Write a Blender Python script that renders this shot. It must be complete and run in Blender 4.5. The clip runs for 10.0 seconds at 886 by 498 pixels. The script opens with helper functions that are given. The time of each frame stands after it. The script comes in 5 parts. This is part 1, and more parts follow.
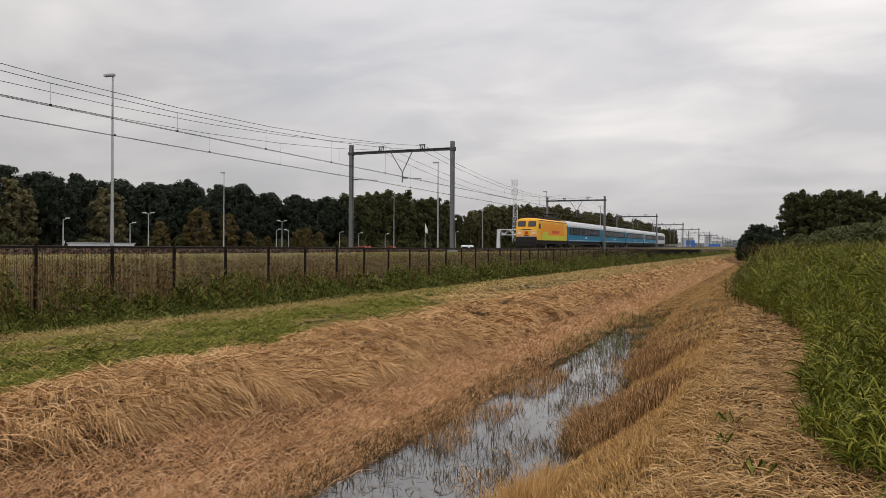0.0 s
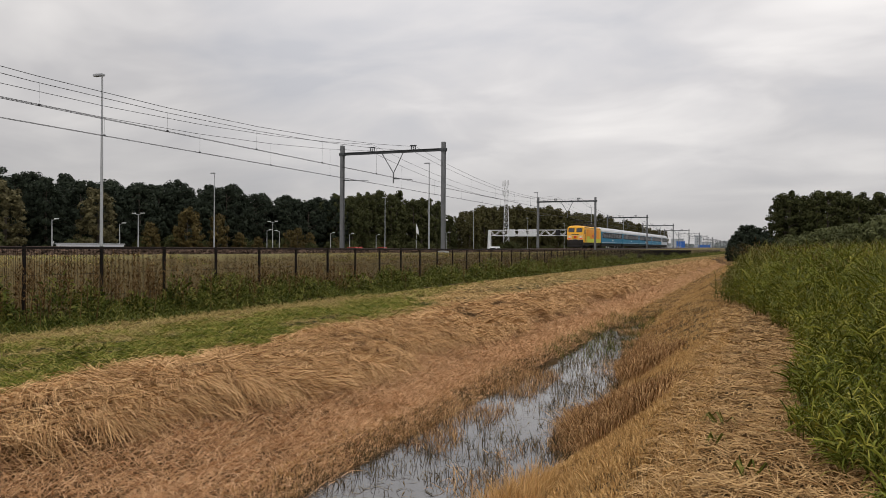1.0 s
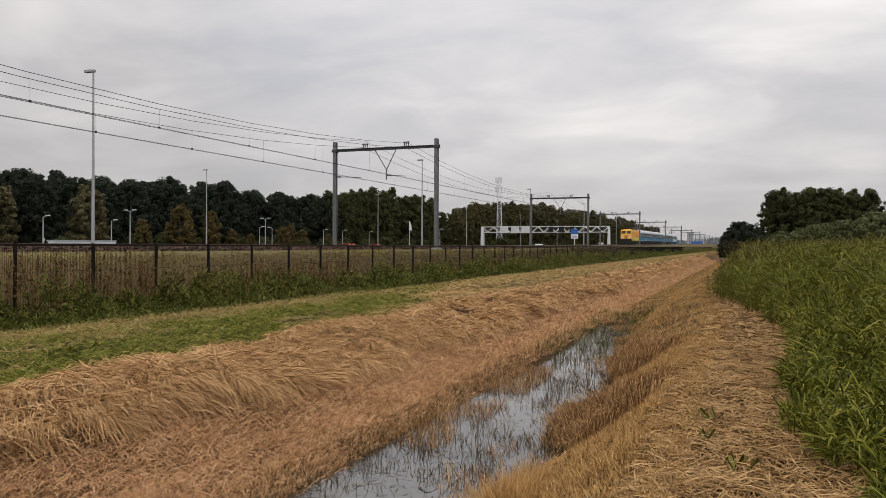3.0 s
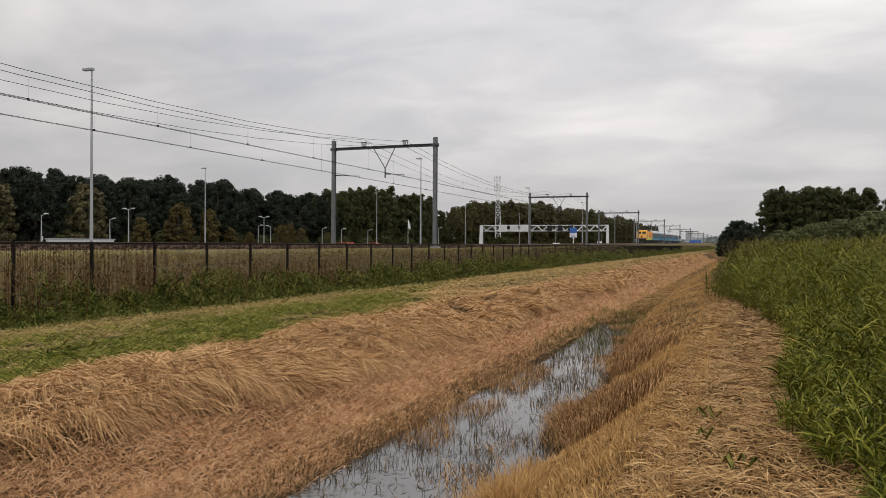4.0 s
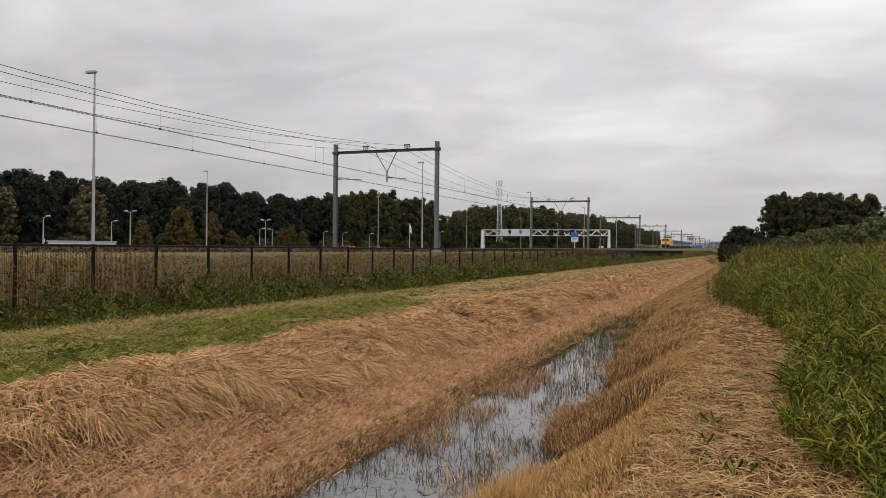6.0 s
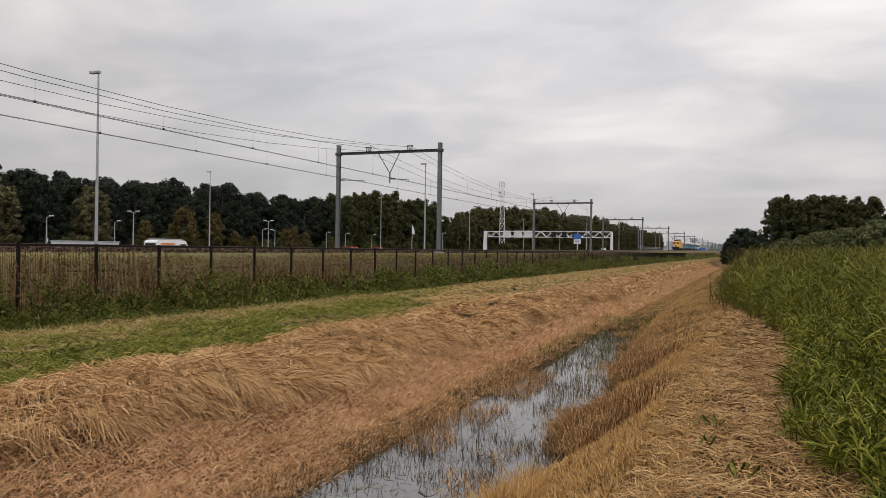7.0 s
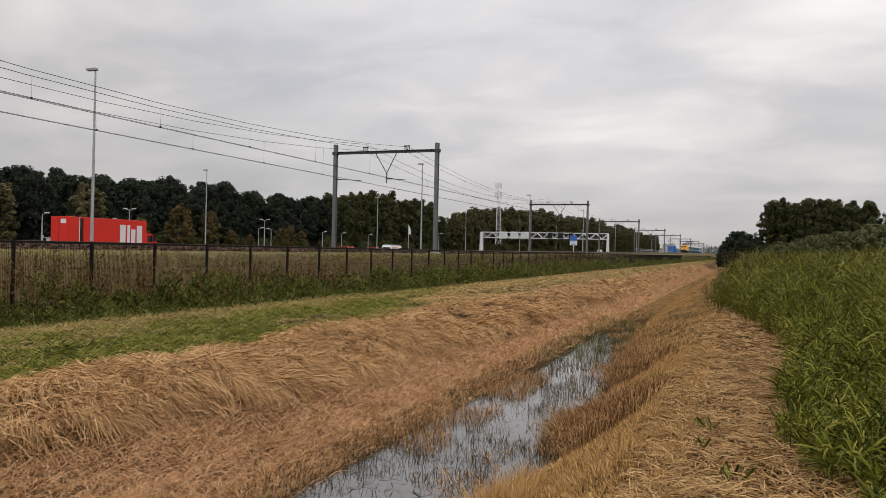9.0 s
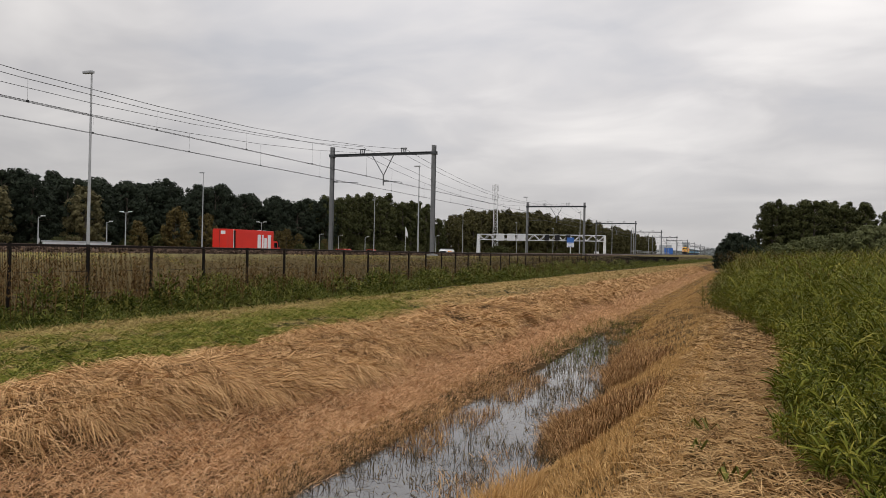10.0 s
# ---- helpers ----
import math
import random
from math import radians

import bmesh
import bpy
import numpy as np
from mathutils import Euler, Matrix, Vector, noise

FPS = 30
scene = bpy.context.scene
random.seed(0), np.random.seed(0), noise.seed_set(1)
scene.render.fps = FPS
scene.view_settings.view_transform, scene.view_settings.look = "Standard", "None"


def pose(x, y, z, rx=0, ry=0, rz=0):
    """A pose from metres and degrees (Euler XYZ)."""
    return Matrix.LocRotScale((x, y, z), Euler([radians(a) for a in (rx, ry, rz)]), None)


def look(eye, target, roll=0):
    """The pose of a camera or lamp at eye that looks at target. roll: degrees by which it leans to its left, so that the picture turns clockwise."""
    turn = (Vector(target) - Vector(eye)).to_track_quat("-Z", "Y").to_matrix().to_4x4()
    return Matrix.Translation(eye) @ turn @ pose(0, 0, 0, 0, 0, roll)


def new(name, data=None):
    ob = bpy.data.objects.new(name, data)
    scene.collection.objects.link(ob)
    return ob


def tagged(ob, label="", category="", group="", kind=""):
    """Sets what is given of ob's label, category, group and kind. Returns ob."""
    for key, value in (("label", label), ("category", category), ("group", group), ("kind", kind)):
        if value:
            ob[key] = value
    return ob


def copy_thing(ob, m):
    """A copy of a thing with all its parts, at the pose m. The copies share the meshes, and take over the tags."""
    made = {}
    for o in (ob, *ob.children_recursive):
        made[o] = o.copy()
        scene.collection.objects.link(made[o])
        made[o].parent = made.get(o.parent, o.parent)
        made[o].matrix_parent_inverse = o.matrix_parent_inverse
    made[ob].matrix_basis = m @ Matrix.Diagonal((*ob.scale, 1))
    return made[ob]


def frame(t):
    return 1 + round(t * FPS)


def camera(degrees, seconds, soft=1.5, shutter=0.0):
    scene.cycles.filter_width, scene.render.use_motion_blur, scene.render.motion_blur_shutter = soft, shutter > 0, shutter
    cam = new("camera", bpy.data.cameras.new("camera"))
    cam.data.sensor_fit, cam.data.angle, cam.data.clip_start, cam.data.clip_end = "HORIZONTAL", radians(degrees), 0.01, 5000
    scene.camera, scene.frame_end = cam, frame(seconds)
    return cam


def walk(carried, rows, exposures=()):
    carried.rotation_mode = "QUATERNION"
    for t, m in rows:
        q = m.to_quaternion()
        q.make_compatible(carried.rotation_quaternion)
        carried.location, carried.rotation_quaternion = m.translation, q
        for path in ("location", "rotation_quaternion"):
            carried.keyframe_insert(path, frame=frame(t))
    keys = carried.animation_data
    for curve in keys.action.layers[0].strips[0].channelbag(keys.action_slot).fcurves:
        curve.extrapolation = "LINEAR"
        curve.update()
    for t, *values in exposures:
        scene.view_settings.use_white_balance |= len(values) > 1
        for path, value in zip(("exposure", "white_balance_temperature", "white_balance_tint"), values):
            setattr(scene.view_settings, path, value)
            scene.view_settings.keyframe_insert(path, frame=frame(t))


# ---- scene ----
cam = camera(60.29, 10.0, soft=0.6)
PATH = [
    (0, pose(0, 0, 1.7, 89.932, -0.300, 22.747)),
    (0.5, pose(0, 0, 1.7, 89.983, -0.325, 22.359)),
    (1, pose(0, 0, 1.7, 89.993, -0.311, 22.078)),
    (1.5, pose(0, 0, 1.7, 90.008, -0.323, 21.889)),
    (2, pose(0, 0, 1.7, 89.939, -0.281, 21.743)),
    (2.5, pose(0, 0, 1.7, 89.841, -0.252, 21.646)),
    (4, pose(0, 0, 1.7, 89.647, -0.313, 21.461)),
    (4.5, pose(0, 0, 1.7, 89.689, -0.321, 21.468)),
    (5, pose(0, 0, 1.7, 89.747, -0.353, 21.515)),
    (5.5, pose(0, 0, 1.7, 89.861, -0.478, 21.492)),
    (7, pose(0, 0, 1.7, 90.044, -0.798, 21.752)),
    (7.5, pose(0, 0, 1.7, 90.126, -0.890, 21.792)),
    (8, pose(0, 0, 1.7, 90.196, -1.080, 21.726)),
    (8.5, pose(0, 0, 1.7, 90.122, -1.230, 21.594)),
    (9, pose(0, 0, 1.7, 90.076, -1.285, 21.471)),
    (9.5, pose(0, 0, 1.7, 90.159, -1.244, 21.338)),
    (10, pose(0, 0, 1.7, 90.248, -1.157, 21.243)),
]
walk(cam, PATH)

# ---- world, sun, exposure ----
scene.view_settings.exposure = 0.0
SUN_EL, SUN_AZ = radians(48), radians(150)
world = bpy.data.worlds.new("overcast_sky")
scene.world = world
world.use_nodes = True
wt = world.node_tree
wt.nodes.clear()


def wnode(kind, **inputs):
    n = wt.nodes.new(kind)
    for k, v in inputs.items():
        n.inputs[k.replace("_", " ")].default_value = v
    return n


w_sky = wt.nodes.new("ShaderNodeTexSky")
w_sky.sky_type = "NISHITA"
w_sky.sun_disc = False
w_sky.sun_elevation, w_sky.sun_rotation = SUN_EL, SUN_AZ
w_co = wt.nodes.new("ShaderNodeTexCoord")
w_sep = wt.nodes.new("ShaderNodeSeparateXYZ")
wt.links.new(w_co.outputs["Generated"], w_sep.inputs[0])
w_abs = wt.nodes.new("ShaderNodeMath")
w_abs.operation = "MAXIMUM"
w_abs.inputs[1].default_value = 0.0
wt.links.new(w_sep.outputs["Z"], w_abs.inputs[0])
w_add = wt.nodes.new("ShaderNodeMath")
w_add.operation = "ADD"
w_add.inputs[1].default_value = 0.22
wt.links.new(w_abs.outputs[0], w_add.inputs[0])
w_div = wt.nodes.new("ShaderNodeVectorMath")
w_div.operation = "DIVIDE"
wt.links.new(w_co.outputs["Generated"], w_div.inputs[0])
w_cmb = wt.nodes.new("ShaderNodeCombineXYZ")
for i in range(3):
    wt.links.new(w_add.outputs[0], w_cmb.inputs[i])
wt.links.new(w_cmb.outputs[0], w_div.inputs[1])
w_map = wt.nodes.new("ShaderNodeMapping")
w_map.inputs["Rotation"].default_value = (0, 0, radians(24))
w_map.inputs["Scale"].default_value = (0.75, 1.0, 0.0)
w_map.inputs["Location"].default_value = (0.35, 0.2, 0.0)
wt.links.new(w_div.outputs[0], w_map.inputs[0])
w_big = wnode("ShaderNodeTexNoise", Scale=0.95, Detail=3.0, Roughness=0.45, Distortion=0.3)
wt.links.new(w_map.outputs[0], w_big.inputs["Vector"])
w_small = wnode("ShaderNodeTexNoise", Scale=2.6, Detail=4.0, Roughness=0.5, Distortion=0.4)
wt.links.new(w_map.outputs[0], w_small.inputs["Vector"])
w_mixn = wt.nodes.new("ShaderNodeMix")
w_mixn.inputs[0].default_value = 0.45
wt.links.new(w_big.outputs["Fac"], w_mixn.inputs[2])
wt.links.new(w_small.outputs["Fac"], w_mixn.inputs[3])
w_ramp = wt.nodes.new("ShaderNodeValToRGB")
w_el = w_ramp.color_ramp.elements
w_el[0].position, w_el[0].color = 0.375, (0.575, 0.575, 0.605, 1)
w_el[1].position, w_el[1].color = 0.615, (0.94, 0.905, 0.885, 1)
w_m = w_ramp.color_ramp.elements.new(0.48)
w_m.color = (0.70, 0.68, 0.685, 1)
w_calm = wt.nodes.new("ShaderNodeMapRange")
w_calm.inputs["From Min"].default_value, w_calm.inputs["From Max"].default_value = 0.0, 0.22
w_calm.inputs["To Min"].default_value, w_calm.inputs["To Max"].default_value = 0.2, 1.0
wt.links.new(w_abs.outputs[0], w_calm.inputs["Value"])
w_dev = wt.nodes.new("ShaderNodeMath")
w_dev.operation = "SUBTRACT"
w_dev.inputs[1].default_value = 0.5
wt.links.new(w_mixn.outputs[0], w_dev.inputs[0])
w_damp = wt.nodes.new("ShaderNodeMath")
w_damp.operation = "MULTIPLY_ADD"
w_damp.inputs[2].default_value = 0.5
wt.links.new(w_dev.outputs[0], w_damp.inputs[0])
wt.links.new(w_calm.outputs[0], w_damp.inputs[1])
wt.links.new(w_damp.outputs[0], w_ramp.inputs[0])
# the cloud deck is brighter overhead than at the horizon
w_up = wt.nodes.new("ShaderNodeMapRange")
w_up.inputs["From Min"].default_value, w_up.inputs["From Max"].default_value = 0.0, 0.95
w_up.inputs["To Min"].default_value, w_up.inputs["To Max"].default_value = 0.73, 1.95
wt.links.new(w_abs.outputs[0], w_up.inputs["Value"])
w_side = wt.nodes.new("ShaderNodeMapRange")
w_side.inputs["From Min"].default_value, w_side.inputs["From Max"].default_value = -0.85, 0.1
w_side.inputs["To Min"].default_value, w_side.inputs["To Max"].default_value = 0.84, 1.05
wt.links.new(w_sep.outputs["X"], w_side.inputs["Value"])
w_both = wt.nodes.new("ShaderNodeMath")
w_both.operation = "MULTIPLY"
wt.links.new(w_up.outputs[0], w_both.inputs[0])
wt.links.new(w_side.outputs[0], w_both.inputs[1])
# thin places in the deck, where more light comes through
w_sum = w_both
for way, inner, gain in (((-0.42, 0.86, 0.28), 0.95, 0.15), ((-0.13, 0.976, 0.172), 0.985, 0.09)):
    w_dot = wt.nodes.new("ShaderNodeVectorMath")
    w_dot.operation = "DOT_PRODUCT"
    w_dot.inputs[1].default_value = Vector(way).normalized()
    wt.links.new(w_co.outputs["Generated"], w_dot.inputs[0])
    w_lobe = wt.nodes.new("ShaderNodeMapRange")
    w_lobe.interpolation_type = "SMOOTHSTEP"
    w_lobe.inputs["From Min"].default_value, w_lobe.inputs["From Max"].default_value = inner, 1.0
    w_lobe.inputs["To Min"].default_value, w_lobe.inputs["To Max"].default_value = 0.0, gain
    wt.links.new(w_dot.outputs["Value"], w_lobe.inputs["Value"])
    w_plus = wt.nodes.new("ShaderNodeMath")
    w_plus.operation = "ADD"
    wt.links.new(w_sum.outputs[0], w_plus.inputs[0])
    wt.links.new(w_lobe.outputs[0], w_plus.inputs[1])
    w_sum = w_plus
w_mul = wt.nodes.new("ShaderNodeVectorMath")
w_mul.operation = "SCALE"
wt.links.new(w_ramp.outputs["Color"], w_mul.inputs[0])
wt.links.new(w_sum.outputs[0], w_mul.inputs["Scale"])
w_bg1 = wnode("ShaderNodeBackground", Strength=0.05)
wt.links.new(w_sky.outputs[0], w_bg1.inputs[0])
w_bg2 = wnode("ShaderNodeBackground", Strength=0.97)
wt.links.new(w_mul.outputs[0], w_bg2.inputs[0])
w_mix = wt.nodes.new("ShaderNodeMixShader")
w_mix.inputs[0].default_value = 0.94
wt.links.new(w_bg1.outputs[0], w_mix.inputs[1])
wt.links.new(w_bg2.outputs[0], w_mix.inputs[2])
w_out = wt.nodes.new("ShaderNodeOutputWorld")
wt.links.new(w_mix.outputs[0], w_out.inputs[0])

sun = new("sun", bpy.data.lights.new("sun", "SUN"))
sun.data.energy, sun.data.angle, sun.data.color = 0.6, radians(25), (1.0, 0.97, 0.92)
sun.matrix_world = look((0, 0, 50), (-18, 32, 0))


# ---- materials ----
def material(name, colours, rough=0.7, metal=0.0, scale=6.0, fine=60.0, bump=0.3, spread=0.35, island=False, spec=0.35, obrand=False):
    """Two-scale noise over a ramp of colours; island: each blade or leaf has its own tone."""
    m = bpy.data.materials.new(name)
    m.use_nodes = True
    nt = m.node_tree
    bsdf = nt.nodes["Principled BSDF"]
    bsdf.inputs["Roughness"].default_value = rough
    bsdf.inputs["Metallic"].default_value = metal
    bsdf.inputs["Specular IOR Level"].default_value = 0.06 if island else spec
    ramp = nt.nodes.new("ShaderNodeValToRGB")
    el = ramp.color_ramp.elements
    while len(el) < len(colours):
        el.new(0.5)
    for i, c in enumerate(colours):
        el[i].position = (i + 0.5) / len(colours) if len(colours) > 1 else 0.5
        el[i].color = (*c, 1)
    co = nt.nodes.new("ShaderNodeTexCoord")
    n1 = nt.nodes.new("ShaderNodeTexNoise")
    n1.inputs["Scale"].default_value, n1.inputs["Detail"].default_value = scale, 5
    nt.links.new(co.outputs["Object"], n1.inputs["Vector"])
    if island or obrand:
        rnd = nt.nodes.new("ShaderNodeNewGeometry" if island else "ShaderNodeObjectInfo")
        mx = nt.nodes.new("ShaderNodeMix")
        mx.inputs[0].default_value = spread
        nt.links.new(n1.outputs["Fac"], mx.inputs[2])
        nt.links.new(rnd.outputs["Random Per Island" if island else "Random"], mx.inputs[3])
        nt.links.new(mx.outputs[0], ramp.inputs[0])
    else:
        n2 = nt.nodes.new("ShaderNodeTexNoise")
        n2.inputs["Scale"].default_value, n2.inputs["Detail"].default_value = fine, 4
        nt.links.new(co.outputs["Object"], n2.inputs["Vector"])
        mx = nt.nodes.new("ShaderNodeMix")
        mx.inputs[0].default_value = spread
        nt.links.new(n1.outputs["Fac"], mx.inputs[2])
        nt.links.new(n2.outputs["Fac"], mx.inputs[3])
        nt.links.new(mx.outputs[0], ramp.inputs[0])
        if bump:
            bp = nt.nodes.new("ShaderNodeBump")
            bp.inputs["Strength"].default_value, bp.inputs["Distance"].default_value = bump, 0.02
            nt.links.new(n2.outputs["Fac"], bp.inputs["Height"])
            nt.links.new(bp.outputs[0], bsdf.inputs["Normal"])
    nt.links.new(ramp.outputs["Color"], bsdf.inputs["Base Color"])
    return m


def around(c, d=0.25):
    return [tuple(v * (1 - d) for v in c), c, tuple(min(1, v * (1 + d)) for v in c)]


STRAW = material("dry_straw", [(0.135, 0.068, 0.024), (0.395, 0.225, 0.095), (0.590, 0.360, 0.168), (0.760, 0.500, 0.260)], 0.7, island=True, scale=0.7, spread=0.75)
HAY = material("loose_hay", [(0.100, 0.050, 0.018), (0.285, 0.165, 0.065), (0.435, 0.270, 0.117), (0.620, 0.410, 0.195)], 0.7, island=True, scale=1.1, spread=0.65)
FIELDSTRAW = material("strewn_field_straw", [(0.185, 0.108, 0.040), (0.410, 0.262, 0.108), (0.590, 0.390, 0.175), (0.730, 0.510, 0.255)], 0.75, island=True, scale=0.5, spread=0.55)
LOWSTRAW = material("matted_straw", [(0.243, 0.126, 0.056), (0.488, 0.280, 0.140), (0.644, 0.395, 0.208), (0.822, 0.549, 0.325)], 0.75, island=True, scale=0.9, spread=0.6)
STUBBLE = material("golden_stubble", [(0.225, 0.114, 0.036), (0.475, 0.280, 0.102), (0.620, 0.385, 0.158), (0.740, 0.490, 0.230)], 0.75, island=True, scale=0.7, spread=0.6)
TUSSOCK = material("brown_tussock", [(0.075, 0.032, 0.013), (0.240, 0.120, 0.046), (0.440, 0.255, 0.110), (0.620, 0.400, 0.195)], 0.75, island=True, scale=1.5, spread=0.7)
STALK = material("wet_stalk", [(0.03, 0.022, 0.010), (0.075, 0.055, 0.024), (0.15, 0.105, 0.048)], 0.7, island=True, spread=0.8)
CLIP = material("green_clippings", [(0.050, 0.070, 0.009), (0.122, 0.140, 0.020), (0.232, 0.230, 0.043), (0.420, 0.340, 0.110)], 0.7, island=True, scale=0.8, spread=0.75)
CLIPDRY = material("dry_clippings", [(0.17, 0.12, 0.04), (0.34, 0.25, 0.09), (0.46, 0.34, 0.145), (0.26, 0.245, 0.075)], 0.75, island=True, scale=0.8, spread=0.6)
WEED = material("weed_leaves", [(0.024, 0.034, 0.006), (0.064, 0.080, 0.015), (0.130, 0.140, 0.028), (0.260, 0.225, 0.065)], 0.6, island=True, scale=0.9, spread=0.65)
DOCK = material("dried_dock_seed", [(0.060, 0.034, 0.015), (0.120, 0.072, 0.030), (0.195, 0.128, 0.053)], 0.8, island=True, spread=0.8)
REED = material("reed_leaves", [(0.026, 0.034, 0.005), (0.078, 0.091, 0.011), (0.155, 0.160, 0.021), (0.305, 0.265, 0.048)], 0.5, island=True, scale=0.45, spread=0.6)
REEDFAR = material("reed_leaves_far", [(0.039, 0.044, 0.009), (0.082, 0.088, 0.016), (0.136, 0.127, 0.027), (0.232, 0.171, 0.055)], 0.6, island=True, scale=0.25, spread=0.6)
YELLOWLEAF = material("yellow_reed_leaf", around((0.24, 0.17, 0.03)), 0.5, island=True)
DRYGRASS = material("dry_grass_tufts", [(0.050, 0.033, 0.012), (0.105, 0.068, 0.025), (0.175, 0.120, 0.045), (0.090, 0.083, 0.024)], 0.75, island=True, scale=0.3, spread=0.6)


def ground_material():
    """Soil and short grass in strips along the ditch: each strip has its own plant cover, its colour darkened to paint
    in shade between the blades.
    """
    m = bpy.data.materials.new("mown_ground")
    m.use_nodes = True
    nt = m.node_tree
    bsdf = nt.nodes["Principled BSDF"]
    bsdf.inputs["Roughness"].default_value = 0.9
    bsdf.inputs["Specular IOR Level"].default_value = 0.04
    co = nt.nodes.new("ShaderNodeTexCoord")
    sep = nt.nodes.new("ShaderNodeSeparateXYZ")
    nt.links.new(co.outputs["Object"], sep.inputs[0])
    wob = nt.nodes.new("ShaderNodeTexNoise")
    wob.inputs["Scale"].default_value, wob.inputs["Detail"].default_value = 0.5, 4
    nt.links.new(co.outputs["Object"], wob.inputs["Vector"])
    wm = nt.nodes.new("ShaderNodeMath")
    wm.operation = "MULTIPLY_ADD"
    wm.inputs[1].default_value, wm.inputs[2].default_value = 2.2, -1.1
    nt.links.new(wob.outputs["Fac"], wm.inputs[0])
    ad = nt.nodes.new("ShaderNodeMath")
    ad.operation = "ADD"
    nt.links.new(sep.outputs["X"], ad.inputs[0])
    nt.links.new(wm.outputs[0], ad.inputs[1])
    mr = nt.nodes.new("ShaderNodeMapRange")
    mr.inputs["From Min"].default_value, mr.inputs["From Max"].default_value = -26, 6
    nt.links.new(ad.outputs[0], mr.inputs["Value"])
    ramp = nt.nodes.new("ShaderNodeValToRGB")
    el = ramp.color_ramp.elements
    strips = ((-26, (0.096, 0.084, 0.036)), (-24.6, (0.192, 0.164, 0.072)), (-23.4, (0.12, 0.09, 0.04)), (-18, (0.085, 0.062, 0.028)), (-16.4, (0.018, 0.017, 0.007)),
              (-15.3, (0.105, 0.075, 0.033)), (-13.6, (0.034, 0.034, 0.012)), (-10.5, (0.020, 0.024, 0.008)), (-9.3, (0.070, 0.048, 0.022)),
              (-8, (0.070, 0.041, 0.018)), (-5.2, (0.120, 0.068, 0.030)), (-4.4, (0.065, 0.040, 0.018)), (-3, (0.065, 0.040, 0.018)), (-2.3, (0.075, 0.045, 0.018)),
              (-0.8, (0.090, 0.058, 0.025)), (0.3, (0.075, 0.048, 0.022)), (0.9, (0.021, 0.024, 0.008)), (6, (0.030, 0.036, 0.012)))
    while len(el) < len(strips):
        el.new(0.5)
    for i, (x, c) in enumerate(strips):
        el[i].position, el[i].color = (x + 26) / 32, (*c, 1)
    nt.links.new(mr.outputs[0], ramp.inputs[0])
    n2 = nt.nodes.new("ShaderNodeTexNoise")
    n2.inputs["Scale"].default_value, n2.inputs["Detail"].default_value, n2.inputs["Roughness"].default_value = 16, 8, 0.75
    nt.links.new(co.outputs["Object"], n2.inputs["Vector"])
    hs = nt.nodes.new("ShaderNodeHueSaturation")
    mv = nt.nodes.new("ShaderNodeMapRange")
    mv.inputs["From Min"].default_value, mv.inputs["From Max"].default_value = 0.3, 0.7
    mv.inputs["To Min"].default_value, mv.inputs["To Max"].default_value = 0.45, 1.5
    nt.links.new(n2.outputs["Fac"], mv.inputs["Value"])
    nt.links.new(mv.outputs[0], hs.inputs["Value"])
    nt.links.new(ramp.outputs["Color"], hs.inputs["Color"])
    nt.links.new(hs.outputs[0], bsdf.inputs["Base Color"])
    bp = nt.nodes.new("ShaderNodeBump")
    bp.inputs["Strength"].default_value, bp.inputs["Distance"].default_value = 0.7, 0.05
    nt.links.new(n2.outputs["Fac"], bp.inputs["Height"])
    nt.links.new(bp.outputs[0], bsdf.inputs["Normal"])
    return m


GROUND = ground_material()
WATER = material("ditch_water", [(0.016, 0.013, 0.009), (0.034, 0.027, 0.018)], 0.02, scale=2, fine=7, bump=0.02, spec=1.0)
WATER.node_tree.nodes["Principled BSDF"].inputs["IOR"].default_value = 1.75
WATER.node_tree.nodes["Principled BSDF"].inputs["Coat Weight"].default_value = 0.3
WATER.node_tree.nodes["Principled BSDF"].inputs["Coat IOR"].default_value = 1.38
BALLAST = material("ballast", [(0.025, 0.016, 0.011), (0.070, 0.046, 0.032), (0.133, 0.090, 0.063)], 0.95, scale=1.5, fine=9, bump=1.0, spread=0.7, spec=0.05)
STONE = material("ballast_stone", [(0.021, 0.014, 0.010), (0.070, 0.046, 0.033), (0.154, 0.105, 0.077)], 0.95, island=True, scale=2.0, spread=0.8)
ASPHALT = material("asphalt", [(0.04, 0.04, 0.042), (0.065, 0.065, 0.066)], 0.85, scale=0.5, fine=30)
LINE = material("road_paint", around((0.7, 0.7, 0.68), 0.1), 0.6)
RAIL = material("rail_steel", [(0.10, 0.06, 0.04), (0.22, 0.18, 0.16)], 0.45, 0.8)
FENCE = material("dark_fence_coating", [(0.010, 0.008, 0.007), (0.018, 0.014, 0.012)], 0.7, scale=4, spec=0.1)
MAST = material("weathered_mast_steel", [(0.10, 0.105, 0.11), (0.17, 0.175, 0.18), (0.24, 0.245, 0.25)], 0.6, 0.3, scale=1.5, fine=20)
BEAM = material("dark_beam_steel", [(0.05, 0.055, 0.06), (0.10, 0.105, 0.11)], 0.6, 0.3, scale=2)
WIRE = material("wire_copper_dark", [(0.03, 0.03, 0.033), (0.06, 0.06, 0.062)], 0.5, 0.6)
GALV = material("galvanised_steel", [(0.32, 0.33, 0.34), (0.45, 0.46, 0.47)], 0.5, 0.3, scale=1.0)
WHITE = material("white_paint", [(0.66, 0.67, 0.68), (0.78, 0.78, 0.78)], 0.45, scale=1.0)
BLACKPLATE = material("black_panel", around((0.012, 0.012, 0.014)), 0.4)
